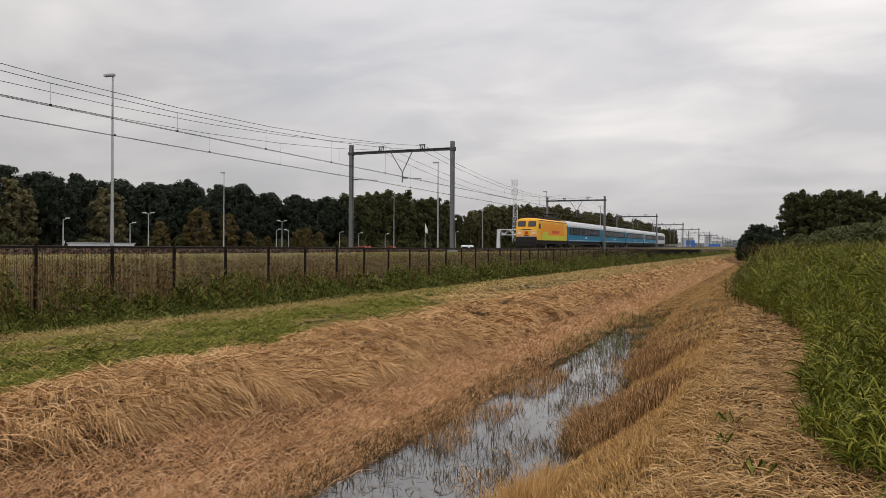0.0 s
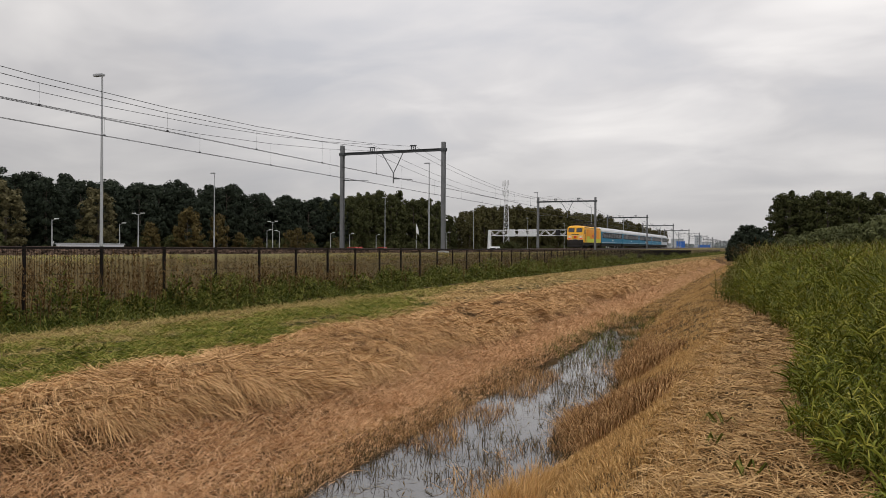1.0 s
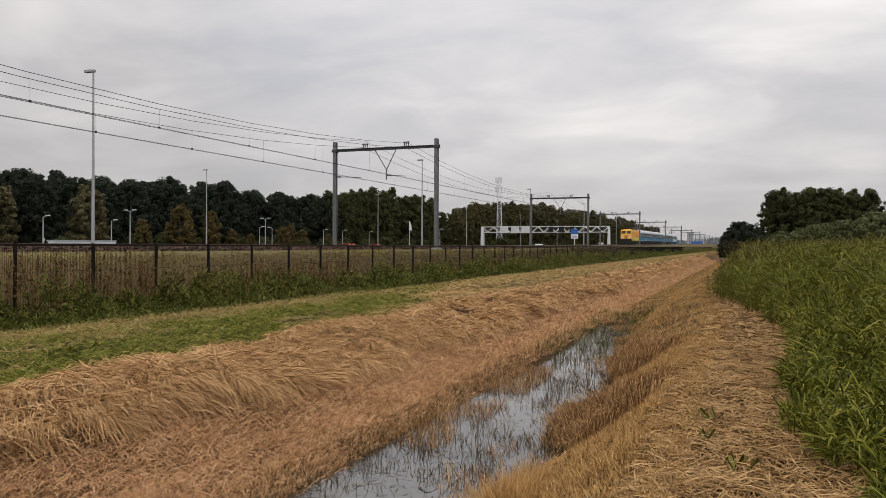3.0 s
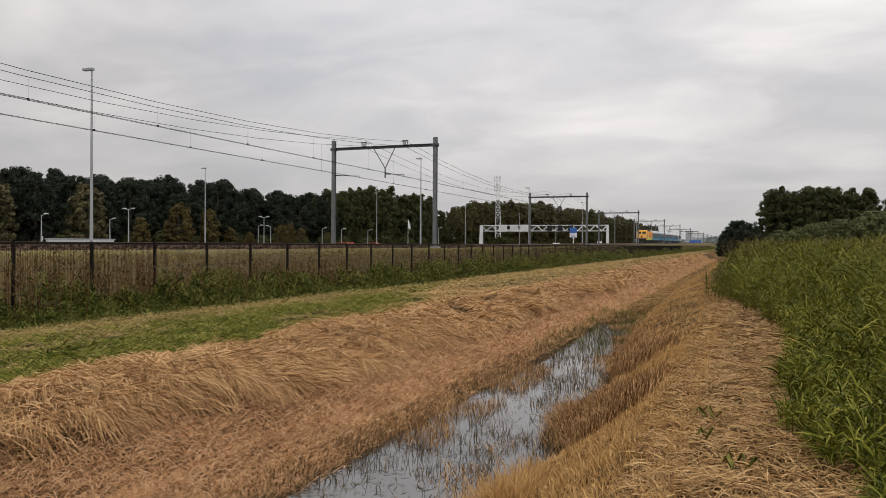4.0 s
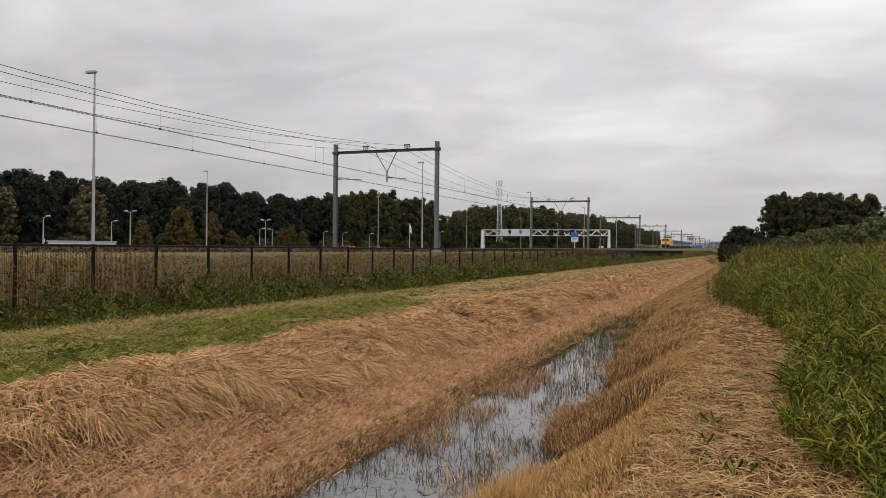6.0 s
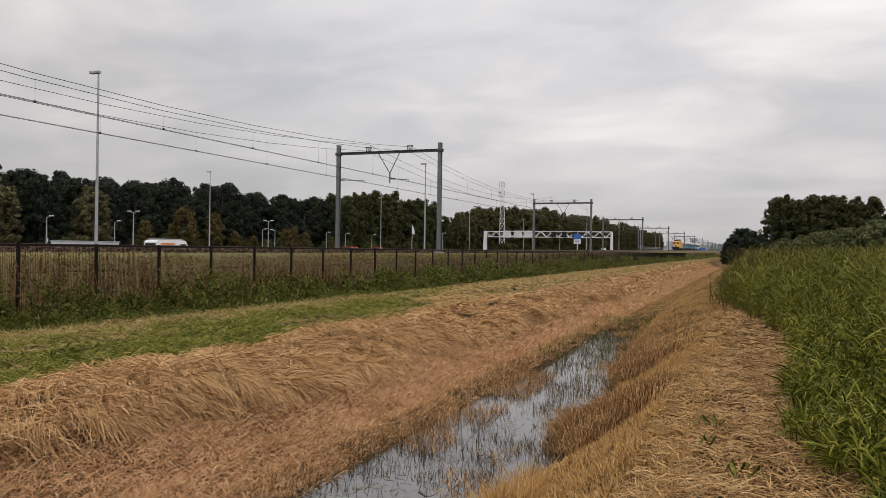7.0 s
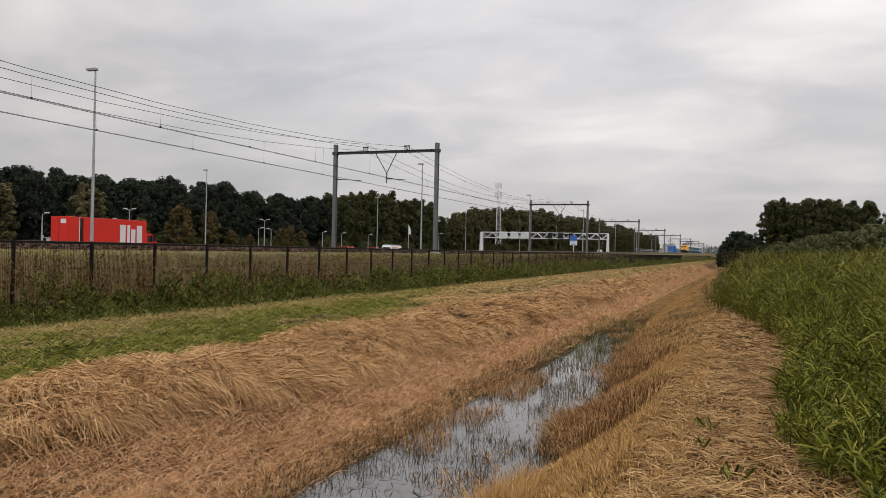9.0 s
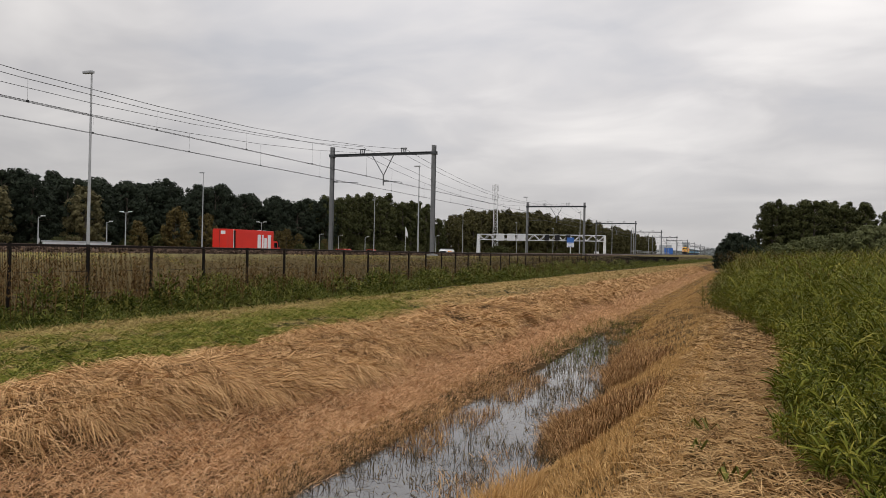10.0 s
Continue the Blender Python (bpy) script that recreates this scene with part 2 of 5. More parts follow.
SIGNBLUE = material("sign_blue", [(0.035, 0.12, 0.42), (0.05, 0.16, 0.50)], 0.4, scale=0.6)
YELLOW = material("loco_yellow", [(0.78, 0.37, 0.03), (0.86, 0.45, 0.045)], 0.42, scale=0.8, fine=9, bump=0.03, spec=0.2)
ORANGE = material("loco_orange_panel", [(0.78, 0.28, 0.005), (0.84, 0.33, 0.008)], 0.42, scale=0.8, fine=9, bump=0.03, spec=0.2)
CREAM = material("loco_cream", [(0.80, 0.52, 0.20), (0.86, 0.60, 0.27)], 0.42, scale=0.8, fine=9, bump=0.03, spec=0.2)
LIME = material("loco_lime_band", [(0.45, 0.55, 0.03), (0.62, 0.62, 0.03)], 0.4, scale=0.8)
REDLET = material("red_marking", around((0.62, 0.06, 0.01), 0.1), 0.4)
UNDER = material("underframe_grime", [(0.010, 0.009, 0.008), (0.03, 0.026, 0.022)], 0.8, scale=3)
ROOFGREY = material("roof_grey", [(0.42, 0.43, 0.45), (0.58, 0.59, 0.60)], 0.55, scale=0.8)
TEAL = material("coach_blue", [(0.012, 0.15, 0.27), (0.02, 0.20, 0.34)], 0.5, scale=0.5, fine=5, bump=0.02, spec=0.15)
NAVY = material("coach_window_band", [(0.005, 0.007, 0.011), (0.010, 0.014, 0.020)], 0.6, scale=0.7, spec=0.08)
COACHPANE = material("coach_tinted_glass", [(0.006, 0.008, 0.010), (0.012, 0.015, 0.018)], 0.25, spec=0.15)
PANE = material("dark_glass", [(0.006, 0.007, 0.009), (0.012, 0.014, 0.017)], 0.06, spec=0.7)
COACHGREY = material("coach_light_grey", [(0.42, 0.46, 0.50), (0.55, 0.58, 0.61)], 0.45, scale=0.6)
TRUCKRED = material("truck_red", [(0.60, 0.018, 0.010), (0.70, 0.03, 0.015)], 0.35, scale=0.5, fine=6, bump=0.02)
PARKEDRED = material("faded_red_paint", [(0.26, 0.035, 0.022), (0.34, 0.05, 0.03)], 0.5, scale=0.6, spec=0.2)
TYRE = material("tyre_rubber", around((0.015, 0.015, 0.015)), 0.9)
LAMPGLOW = bpy.data.materials.new("headlamp_lens")
LAMPGLOW.use_nodes = True
LAMPGLOW.node_tree.nodes["Principled BSDF"].inputs["Base Color"].default_value = (0.5, 0.03, 0.01, 1)
LAMPGLOW.node_tree.nodes["Principled BSDF"].inputs["Emission Color"].default_value = (1.0, 0.10, 0.04, 1)
LAMPGLOW.node_tree.nodes["Principled BSDF"].inputs["Emission Strength"].default_value = 0.5
# distance haze is mixed into these three pale colours
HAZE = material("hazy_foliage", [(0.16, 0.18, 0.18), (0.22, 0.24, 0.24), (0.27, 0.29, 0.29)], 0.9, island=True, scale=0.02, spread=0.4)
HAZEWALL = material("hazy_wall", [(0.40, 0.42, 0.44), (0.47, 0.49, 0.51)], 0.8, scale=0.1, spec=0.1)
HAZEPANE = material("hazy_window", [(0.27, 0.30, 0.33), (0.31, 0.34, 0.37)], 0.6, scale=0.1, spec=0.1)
BARK = material("bark", [(0.05, 0.04, 0.03), (0.12, 0.10, 0.08)], 0.9, scale=3)
LEAF_DARK = material("leaf_dark", [(0.014, 0.019, 0.013), (0.026, 0.034, 0.022), (0.044, 0.053, 0.033)], 0.7, island=True, scale=0.15, spread=0.5)
LEAF_GREEN = material("leaf_green", [(0.028, 0.034, 0.013), (0.056, 0.060, 0.023), (0.095, 0.093, 0.036)], 0.7, island=True, scale=0.15, spread=0.35)
LEAF_OLIVE = material("leaf_olive", [(0.040, 0.039, 0.016), (0.071, 0.065, 0.026), (0.110, 0.096, 0.040)], 0.7, island=True, scale=0.2, spread=0.3)
LEAF_RUST = material("leaf_rust", [(0.042, 0.034, 0.013), (0.090, 0.069, 0.026), (0.145, 0.105, 0.040)], 0.7, island=True, scale=0.2, spread=0.55)
LEAF_WILLOW = material("leaf_willow", [(0.052, 0.060, 0.024), (0.090, 0.098, 0.041), (0.140, 0.145, 0.064)], 0.7, island=True, scale=0.3, spread=0.5)
LEAF_GREY = material("leaf_greybrown", [(0.058, 0.052, 0.025), (0.105, 0.092, 0.045), (0.160, 0.138, 0.070)], 0.75, island=True, scale=0.2, spread=0.55)


# ---- mesh helpers ----
def mesh_from(name, bm, mat):
    me = bpy.data.meshes.new(name)
    bm.to_mesh(me)
    bm.free()
    if mat:
        me.materials.append(mat)
    return me


def part(name, bm, mat, parent=None, label=""):
    ob = new(name, mesh_from(name, bm, mat))
    if parent:
        ob.parent = parent
    if label:
        ob["label"] = label
    return ob


def box(bm, x0, x1, y0, y1, z0, z1, bevel=0.0):
    r = bmesh.ops.create_cube(bm, size=1.0)
    for v in r["verts"]:
        v.co = Vector(((x0 + x1) / 2 + v.co.x * (x1 - x0), (y0 + y1) / 2 + v.co.y * (y1 - y0), (z0 + z1) / 2 + v.co.z * (z1 - z0)))
    if bevel:
        es = list({e for v in r["verts"] for e in v.link_edges})
        bmesh.ops.bevel(bm, geom=es, offset=bevel, segments=2, affect="EDGES", profile=0.6)
    return bm


def boxed(*a, bevel=0.0):
    return box(bmesh.new(), *a, bevel=bevel)


def tube(bm, a, b, r0, r1=None, n=8):
    a, b = Vector(a), Vector(b)
    r1 = r0 if r1 is None else r1
    m = Matrix.Translation((a + b) / 2) @ (b - a).to_track_quat("Z", "Y").to_matrix().to_4x4()
    bmesh.ops.create_cone(bm, cap_ends=True, segments=n, radius1=r0, radius2=r1, depth=(b - a).length, matrix=m)
    return bm


def loft(bm, sections):
    """Closed rings of equal length joined into a skin, capped at both ends."""
    rings = [[bm.verts.new(p) for p in s] for s in sections]
    n = len(rings[0])
    for r, q in zip(rings, rings[1:]):
        for i in range(n):
            bm.faces.new((r[i], r[(i + 1) % n], q[(i + 1) % n], q[i]))
    bm.faces.new(rings[0][::-1])
    bm.faces.new(rings[-1])
    bmesh.ops.recalc_face_normals(bm, faces=bm.faces)
    return bm


def holder(name, m, label, category, group=""):
    ob = new(name)
    ob.matrix_basis = m
    return tagged(ob, label, category, group)


rng = np.random.default_rng(7)


def unit(v):
    return v / np.maximum(1e-9, np.linalg.norm(v, axis=1, keepdims=True))


def blades(name, P, D, L, W, droop, mat, label, category="grass", parent=None, flat=0.0, bends=2):
    """Many separate tapered, bent leaves as one mesh: foot P, way D, length L, width W; droop bends them down bit by bit."""
    n = len(P)
    D = unit(D)
    rnd = unit(rng.normal(size=(n, 3)))
    rnd[:, 2] += flat * 3
    S = unit(np.cross(D, rnd))
    cols, at = [], P
    for k in range(bends):
        w = (W / 2 * (1 - 0.35 * (k / bends) ** 2))[:, None]
        cols += [at - S * w, at + S * w]
        at = at + unit(D - np.stack([np.zeros(n), np.zeros(n), droop * k / max(1, bends - 1)], 1)) * (L / bends)[:, None]
    cols.append(at)
    nv = 2 * bends + 1
    V = np.stack(cols, 1).reshape(-1, 3)
    base = np.arange(n) * nv
    ring, first_loop = [], []
    for k in range(bends - 1):
        first_loop.append(len(ring))
        ring += [2 * k, 2 * k + 1, 2 * k + 3, 2 * k + 2]
    first_loop.append(len(ring))
    ring += [2 * bends - 2, 2 * bends - 1, 2 * bends]
    nl = len(ring)
    loops = (base[:, None] + np.array(ring)).ravel()
    starts = (np.arange(n)[:, None] * nl + np.array(first_loop)).ravel()
    me = bpy.data.meshes.new(name)
    me.vertices.add(n * nv)
    me.vertices.foreach_set("co", V.astype(np.float32).ravel())
    me.loops.add(n * nl)
    me.loops.foreach_set("vertex_index", loops.astype(np.int32))
    me.polygons.add(n * bends)
    me.polygons.foreach_set("loop_start", starts.astype(np.int32))
    me.update(calc_edges=True)
    me.validate()
    me.materials.append(mat)
    ob = new(name, me)
    if parent:
        ob.parent = parent
    else:
        tagged(ob, label, category, kind="stuff")
    return ob


def crown_mesh(P, D, size, mat, parent, out=None):
    """A crown of many loose three-cornered leaf clumps."""
    n = len(P)
    D = unit(D)
    S = unit(np.cross(D, unit(rng.normal(size=(n, 3))) if out is None else out))
    s = size[:, None]
    V = np.stack([P - S * s * 0.55, P + S * s * 0.55, P + D * s * 1.1], 1).reshape(-1, 3)
    me = bpy.data.meshes.new("crown")
    me.vertices.add(n * 3)
    me.vertices.foreach_set("co", V.astype(np.float32).ravel())
    me.loops.add(n * 3)
    me.loops.foreach_set("vertex_index", np.arange(n * 3, dtype=np.int32))
    me.polygons.add(n)
    me.polygons.foreach_set("loop_start", (np.arange(n) * 3).astype(np.int32))
    me.update(calc_edges=True)
    me.materials.append(mat)
    ob = new("crown", me)
    ob.parent = parent
    return ob


# ---- ground ----
PROFILE = ((-4000, -0.3), (-95, -0.2), (-46, -0.2), (-42, -0.2), (-38.5, 0.3), (-36.4, 1.25), (-25.0, 1.38), (-24.4, 1.33), (-20.5, 0.25), (-18.6, -0.25), (-17.2, -0.36),
           (-14, -0.36), (-9.6, -0.36), (-8.9, -0.33), (-8.3, -0.27), (-7.6, -0.27), (-6.95, -0.42), (-6.3, -0.60), (-5.2, -0.9), (-4.7, -1.0), (-4.3, -1.13), (-3.5, -1.3),
           (-2.95, -1.12), (-2.7, -0.96), (-1.8, -0.52), (-1.05, -0.14), (-0.5, 0.0), (0.4, 0.03), (3, 0.1), (20, 0.2), (80, 0.0), (4000, -0.3))
PX, PZ = np.array([p[0] for p in PROFILE]), np.array([p[1] for p in PROFILE])


def vnoise(x, y, s, seed=0):
    """Smooth value noise for arrays."""
    x, y = np.asarray(x) * s + seed * 17.3, np.asarray(y) * s + seed * 5.7
    xi, yi = np.floor(x), np.floor(y)
    fx, fy = x - xi, y - yi
    fx, fy = fx * fx * (3 - 2 * fx), fy * fy * (3 - 2 * fy)

    def h(a, b):
        v = np.sin(a * 127.1 + b * 311.7 + seed) * 43758.5453
        return v - np.floor(v)
    return (h(xi, yi) * (1 - fx) + h(xi + 1, yi) * fx) * (1 - fy) + (h(xi, yi + 1) * (1 - fx) + h(xi + 1, yi + 1) * fx) * fy - 0.5


def grade(y):
    """The tracks climb gently into the distance."""
    return 0.0042 * np.clip(np.asarray(y, float) - 90, 0, 520)


def shelf_edge(y):
    """Where the thick straw mat on the upper bank breaks off towards the ditch."""
    y = np.asarray(y, float)
    return np.interp(y, (0, 6, 10, 60), (-6.75, -6.65, -6.3, -6.3)) + 0.55 * vnoise(y * 0 + 2, y, 0.42, 15) + 0.4 * vnoise(y * 0 + 5, y, 1.3, 16) + 0.2 * vnoise(y * 0 + 6, y, 3.1, 17)


def gz(x, y):
    """Height of the ground."""
    x, y = np.asarray(x, float), np.asarray(y, float)
    wob = 0.5 * vnoise(x * 0 + 3, y, 0.25, 1) * np.exp(-((x + 4.5) / 4.5) ** 2)
    wob = wob + np.interp(y, (0, 8, 10, 13, 15, 17, 24, 29), (-0.45, -0.5, -0.75, -0.7, -0.35, -0.1, 0.3, 0.9)) * np.clip((-0.6 - x) / 1.5, 0, 1) * np.clip((x + 4.2) / 0.8, 0, 1)
    z = np.interp(x + wob, PX, PZ)
    filled = np.clip((y - 25) / 8, 0, 1)
    z = np.where((x > -5.6) & (x < -2.2), np.maximum(z, -1.3 + filled * 0.42), z)
    z = z + np.interp(x, (-42, -36.4, -24.4, -18.5), (0, 1, 1, 0)) * grade(y)
    near = np.clip(1.2 - np.abs(x + 6) / 14, 0, 1)
    z = z + near * (0.06 * vnoise(x, y, 1.1, 2) + 0.055 * vnoise(x, y, 3.1, 3))
    mat = np.clip((x + 8.9) / 0.8, 0, 1) * np.clip((shelf_edge(y) - x) / 0.3 + 0.5, 0, 1)
    z = z + mat * (0.12 + 0.18 * vnoise(x, y, 0.8, 4) + 0.2 * vnoise(x * 0.7, y, 2.1, 5) + 0.08 * vnoise(x, y, 4.5, 9))
    swathe = np.exp(-((x + 11.4) / 1.7) ** 2) * np.clip((60 - y) / 20, 0, 1)
    z = z + swathe * (0.03 + 0.16 * vnoise(x, y * 0.7, 1.3, 11) + 0.09 * vnoise(x, y, 3.4, 12))
    hay = np.exp(-((x - 0.0) / 0.55) ** 2)
    z = z + hay * (0.10 * vnoise(x, y, 1.6, 6) + 0.04 * vnoise(x, y, 4.0, 8) + 0.03)
    return z


def build_ground():
    xs = np.unique(np.round(np.concatenate([np.arange(-9.6, 1.3, 0.1), np.arange(-26, -14, 0.4), np.arange(-14, -9.6, 0.16), np.arange(-50, -26, 1.0), [-4000, -2000, -900, -400, -200, -120, -95, -70],
                                            np.arange(1.4, 6, 0.5), [8, 11, 15, 20, 30, 45, 80, 150, 400, 1200, 4000]]), 3))
    ys = np.unique(np.round(np.concatenate([np.arange(2, 18, 0.15), np.arange(18, 40, 0.35), np.arange(40, 90, 1.0), np.geomspace(90, 4500, 50), [-4000, -800, -300, -100, -40, -15, -6, -3, -1, 0, 1]]), 3))
    X, Y = np.meshgrid(xs, ys)
    Z = gz(X, Y)
    nx, ny = len(xs), len(ys)
    V = np.stack([X.ravel(), Y.ravel(), Z.ravel()], 1)
    i = (np.arange(ny - 1)[:, None] * nx + np.arange(nx - 1)).ravel()
    F = np.stack([i, i + 1, i + nx + 1, i + nx], 1)
    me = bpy.data.meshes.new("ground")
    me.from_pydata(V.tolist(), [], F.tolist())
    me.shade_smooth()
    me.materials.append(GROUND)
    return tagged(new("ground", me), "mown dry verge with ditch banks and rail embankment", "ground", kind="structure")


build_ground()

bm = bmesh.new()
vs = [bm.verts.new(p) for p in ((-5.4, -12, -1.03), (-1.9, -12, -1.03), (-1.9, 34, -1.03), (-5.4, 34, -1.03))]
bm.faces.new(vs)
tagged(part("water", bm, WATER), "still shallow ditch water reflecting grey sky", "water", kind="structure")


def strip(name, x0, x1, z0, z1, mat, label, y0=-250, y1=1600, slope=0.0, kind="structure", category="road", climb=False):
    bm = bmesh.new()
    sec = []
    for y in ((y0, 90, 610, y1) if climb else (y0, y1)):
        g = float(grade(y)) if climb else 0.0
        sec.append(((x0, y, z0 + g), (x1, y, z0 + g), (x1 - slope, y, z1 + g), (x0 + slope, y, z1 + g)))
    return tagged(part(name, loft(bm, sec), mat), label, category, kind=kind)


# ---- railway bed and tracks ----
TRACK_NEAR, TRACK_FAR, RAIL_Z = -28.3, -32.4, 1.72
strip("ballast_bed", -35.2, -25.2, 1.1, 1.56, BALLAST, "grey-brown stone ballast bed of a double track", slope=0.7, category="ballast", climb=True)


def build_stones():
    n = 9000
    y = 8 + 130 * rng.uniform(0, 1, n) ** 1.4
    x = -25.15 - rng.uniform(0, 1.1, n)
    z = 1.12 + np.clip((-25.2 - x) / 0.7, 0, 1) * 0.43 + grade(y)
    C = np.stack([x, y, z + 0.02], 1)
    s = rng.uniform(0.035, 0.11, n) * (1 + y / 90)
    V = np.array([(1, 0, 0), (0, 1, 0), (-1, 0, 0), (0, -1, 0), (0.15, 0.1, 0.8), (0.0, -0.1, -0.8)])
    pts = C[:, None, :] + V[None] * s[:, None, None] * rng.uniform(0.6, 1.2, (n, 6, 3))
    F = np.array([(0, 1, 4), (1, 2, 4), (2, 3, 4), (3, 0, 4), (1, 0, 5), (2, 1, 5), (3, 2, 5), (0, 3, 5)])
    faces = (np.arange(n)[:, None, None] * 6 + F[None]).reshape(-1, 3)
    me = bpy.data.meshes.new("ballast_stones")
    me.from_pydata(pts.reshape(-1, 3).tolist(), [], faces.tolist())
    me.materials.append(STONE)
    tagged(new("ballast_stones", me), "loose brown-grey ballast stones on the track shoulder", "stones", kind="stuff")


build_stones()
for tx in (TRACK_NEAR, TRACK_FAR):
    for dx in (-0.75, 0.75):
        bm = bmesh.new()
        c = tx + dx
        prof = ((-0.07, 0), (0.07, 0), (0.07, 0.02), (0.012, 0.05), (0.012, 0.11), (0.036, 0.125), (0.036, 0.16), (-0.036, 0.16), (-0.036, 0.125), (-0.012, 0.11), (-0.012, 0.05), (-0.07, 0.02))
        loft(bm, [[(c + px, y, RAIL_Z + float(grade(y)) - 0.16 + pz) for px, pz in prof] for y in (-250, 90, 610, 1600)])
        tagged(part("rail", bm, RAIL), "worn steel rail on the ballast bed", "rail", "rails of the double track")

# ---- motorway ----
strip("road_near", -67.0, -49.0, -0.6, 0.0, ASPHALT, "grey asphalt motorway carriageway", slope=0.0)
strip("road_far", -90.0, -71.0, -0.6, 0.0, ASPHALT, "grey asphalt motorway carriageway", slope=0.0)
for x in (-66.3, -62.6, -58.9, -55.2, -51.6, -89.2, -85.5, -81.8, -78.1, -74.4, -71.8):
    strip("lane_line", x - 0.08, x + 0.08, -0.01, 0.006, LINE, "white painted lane line", kind="structure")
for x in (-68.2, -69.8, -48.2):
    bm = bmesh.new()
    box(bm, x - 0.04, x + 0.04, -250, 1200, 0.5, 0.8, 0.015)
    for y in range(-60, 420, 8):
        box(bm, x - 0.05, x + 0.05, y - 0.06, y + 0.06, -0.25, 0.55)
    tagged(part("guard_rail", bm, GALV), "galvanised steel guard rail beside the motorway", "guard rail", "guard rails")


# ---- fence ----
FX, POST_GAP = -17.2, 2.5


def build_fence():
    base = tagged(new("fence"), "tall dark bar-mat fence overgrown with weeds", "fence")
    y0, n = 16.5 - 2.5 * 10, 190
    post_me = mesh_from("post", boxed(-0.035, 0.035, -0.035, 0.035, -0.3, 2.08, bevel=0.006), FENCE)
    bm = bmesh.new()
    for i in range(50):
        y = 0.025 + i * 0.05
        r = 0.0025
        q = [bm.verts.new((dx, y + dy, z)) for z in (0.04, 2.02) for dx, dy in ((-r, -r), (r, -r), (r, r), (-r, r))]
        for k in range(4):
            bm.faces.new((q[k], q[(k + 1) % 4], q[4 + (k + 1) % 4], q[4 + k]))
    for z in (0.08, 0.7, 1.32):
        box(bm, -0.012, -0.005, 0.0, 2.5, z - 0.005, z + 0.005)
        box(bm, 0.005, 0.012, 0.0, 2.5, z - 0.005, z + 0.005)
    panel_me = mesh_from("bar_panel", bm, FENCE)
    rail_me = mesh_from("top_rail", boxed(-0.03, 0.03, 0.0, 2.5, 2.0, 2.06, bevel=0.006), FENCE)
    for i in range(n):
        y = y0 + i * POST_GAP
        z = -0.36
        for nm, me in [(a, b) for a, b in (("post", post_me), ("bar_panel", panel_me), ("top_rail", rail_me)) if a != "bar_panel" or i < 100]:
            ob = new(nm, me)
            ob.parent = base
            if nm == "bar_panel":
                ob["kind"] = "stuff"
            ob.location = (FX + (0 if nm == "post" else 0.045 if nm == "bar_panel" else 0), y, z)


build_fence()

# ---- catenary portals ----
PORTAL_Y0, PORTAL_GAP = 61.9, 69.7
XR, XL = -25.1, -35.2


def h_column(bm, x, z0, z1, s=0.16, t=0.02):
    prof = ((-s, -s), (s, -s), (s, -s + 2 * t), (t, -s + 2 * t), (t, s - 2 * t), (s, s - 2 * t), (s, s), (-s, s), (-s, s - 2 * t), (-t, s - 2 * t), (-t, -s + 2 * t), (-s, -s + 2 * t))
    return loft(bm, [[(x + a, b, z) for a, b in prof] for z in (z0, z1)])


def build_portal(y):
    p = holder("catenary_portal", pose(0, y, 0), "grey steel overhead line portal spanning two tracks", "catenary portal", "overhead line portals")
    for x, top in ((XR, 11.07), (XL, 11.2)):
        mast = part("mast", h_column(bmesh.new(), x, 1.05, top), MAST, p)
        part("mast_collar", boxed(x - 0.26, x + 0.26, -0.22, 0.22, 10.25, 10.5, bevel=0.02), BEAM, mast)
        part("footing", boxed(x - 0.4, x + 0.4, -0.4, 0.4, 0.9, 1.5, bevel=0.04), GALV, mast)
    bm = bmesh.new()
    for dz in (0.0, 0.2):
        box(bm, XL - 0.3, XR + 0.3, -0.1, 0.1, 10.28 + dz, 10.33 + dz)
    box(bm, XL - 0.3, XR + 0.3, -0.02, 0.02, 10.33, 10.48)
    part("beam", bm, BEAM, p)
    for x in (-28.0, -32.1):
        bm = bmesh.new()
        for dx in (-0.2, 0.2):
            box(bm, x + dx - 0.025, x + dx + 0.025, -0.05, 0.05, 10.53, 10.85)
        box(bm, x - 0.28, x + 0.28, -0.07, 0.07, 10.85, 10.93)
        ins = part("wire_saddle", bm, BEAM, p)
        bm = bmesh.new()
        for k in range(4):
            tube(bm, (x, 0, 10.55 + k * 0.07), (x, 0, 10.58 + k * 0.07), 0.08, n=8)
        part("insulator", bm, WIRE, ins)
    bm = bmesh.new()
    for x in (-31.1, -29.0):
        tube(bm, (x, 0, 10.3), (-29.95, 0, 8.5), 0.045)
    tube(bm, (-29.95, 0, 8.6), (-29.95, 0, 7.6), 0.07)
    part("drop_hanger", bm, MAST, p)
    for x0, x1 in ((-29.9, -28.1), (XL + 0.15, -32.5)):
        bm = bmesh.new()
        tube(bm, (x0, 0, 8.0), (x0 + 0.5, 0, 7.98), 0.06)
        tube(bm, (x0 + 0.5, 0, 7.98), (x1, 0, 7.87), 0.028)
        tube(bm, (x1, 0, 7.87), (x1 - 0.05, 0, 7.7), 0.02)
        part("registration_arm", bm, BEAM, p)
    return p


first = build_portal(PORTAL_Y0)
for k in list(range(-2, 0)) + list(range(1, 13)):
    copy_thing(first, pose(0, PORTAL_Y0 + PORTAL_GAP * k, -0.3 if k > 0 else 0))


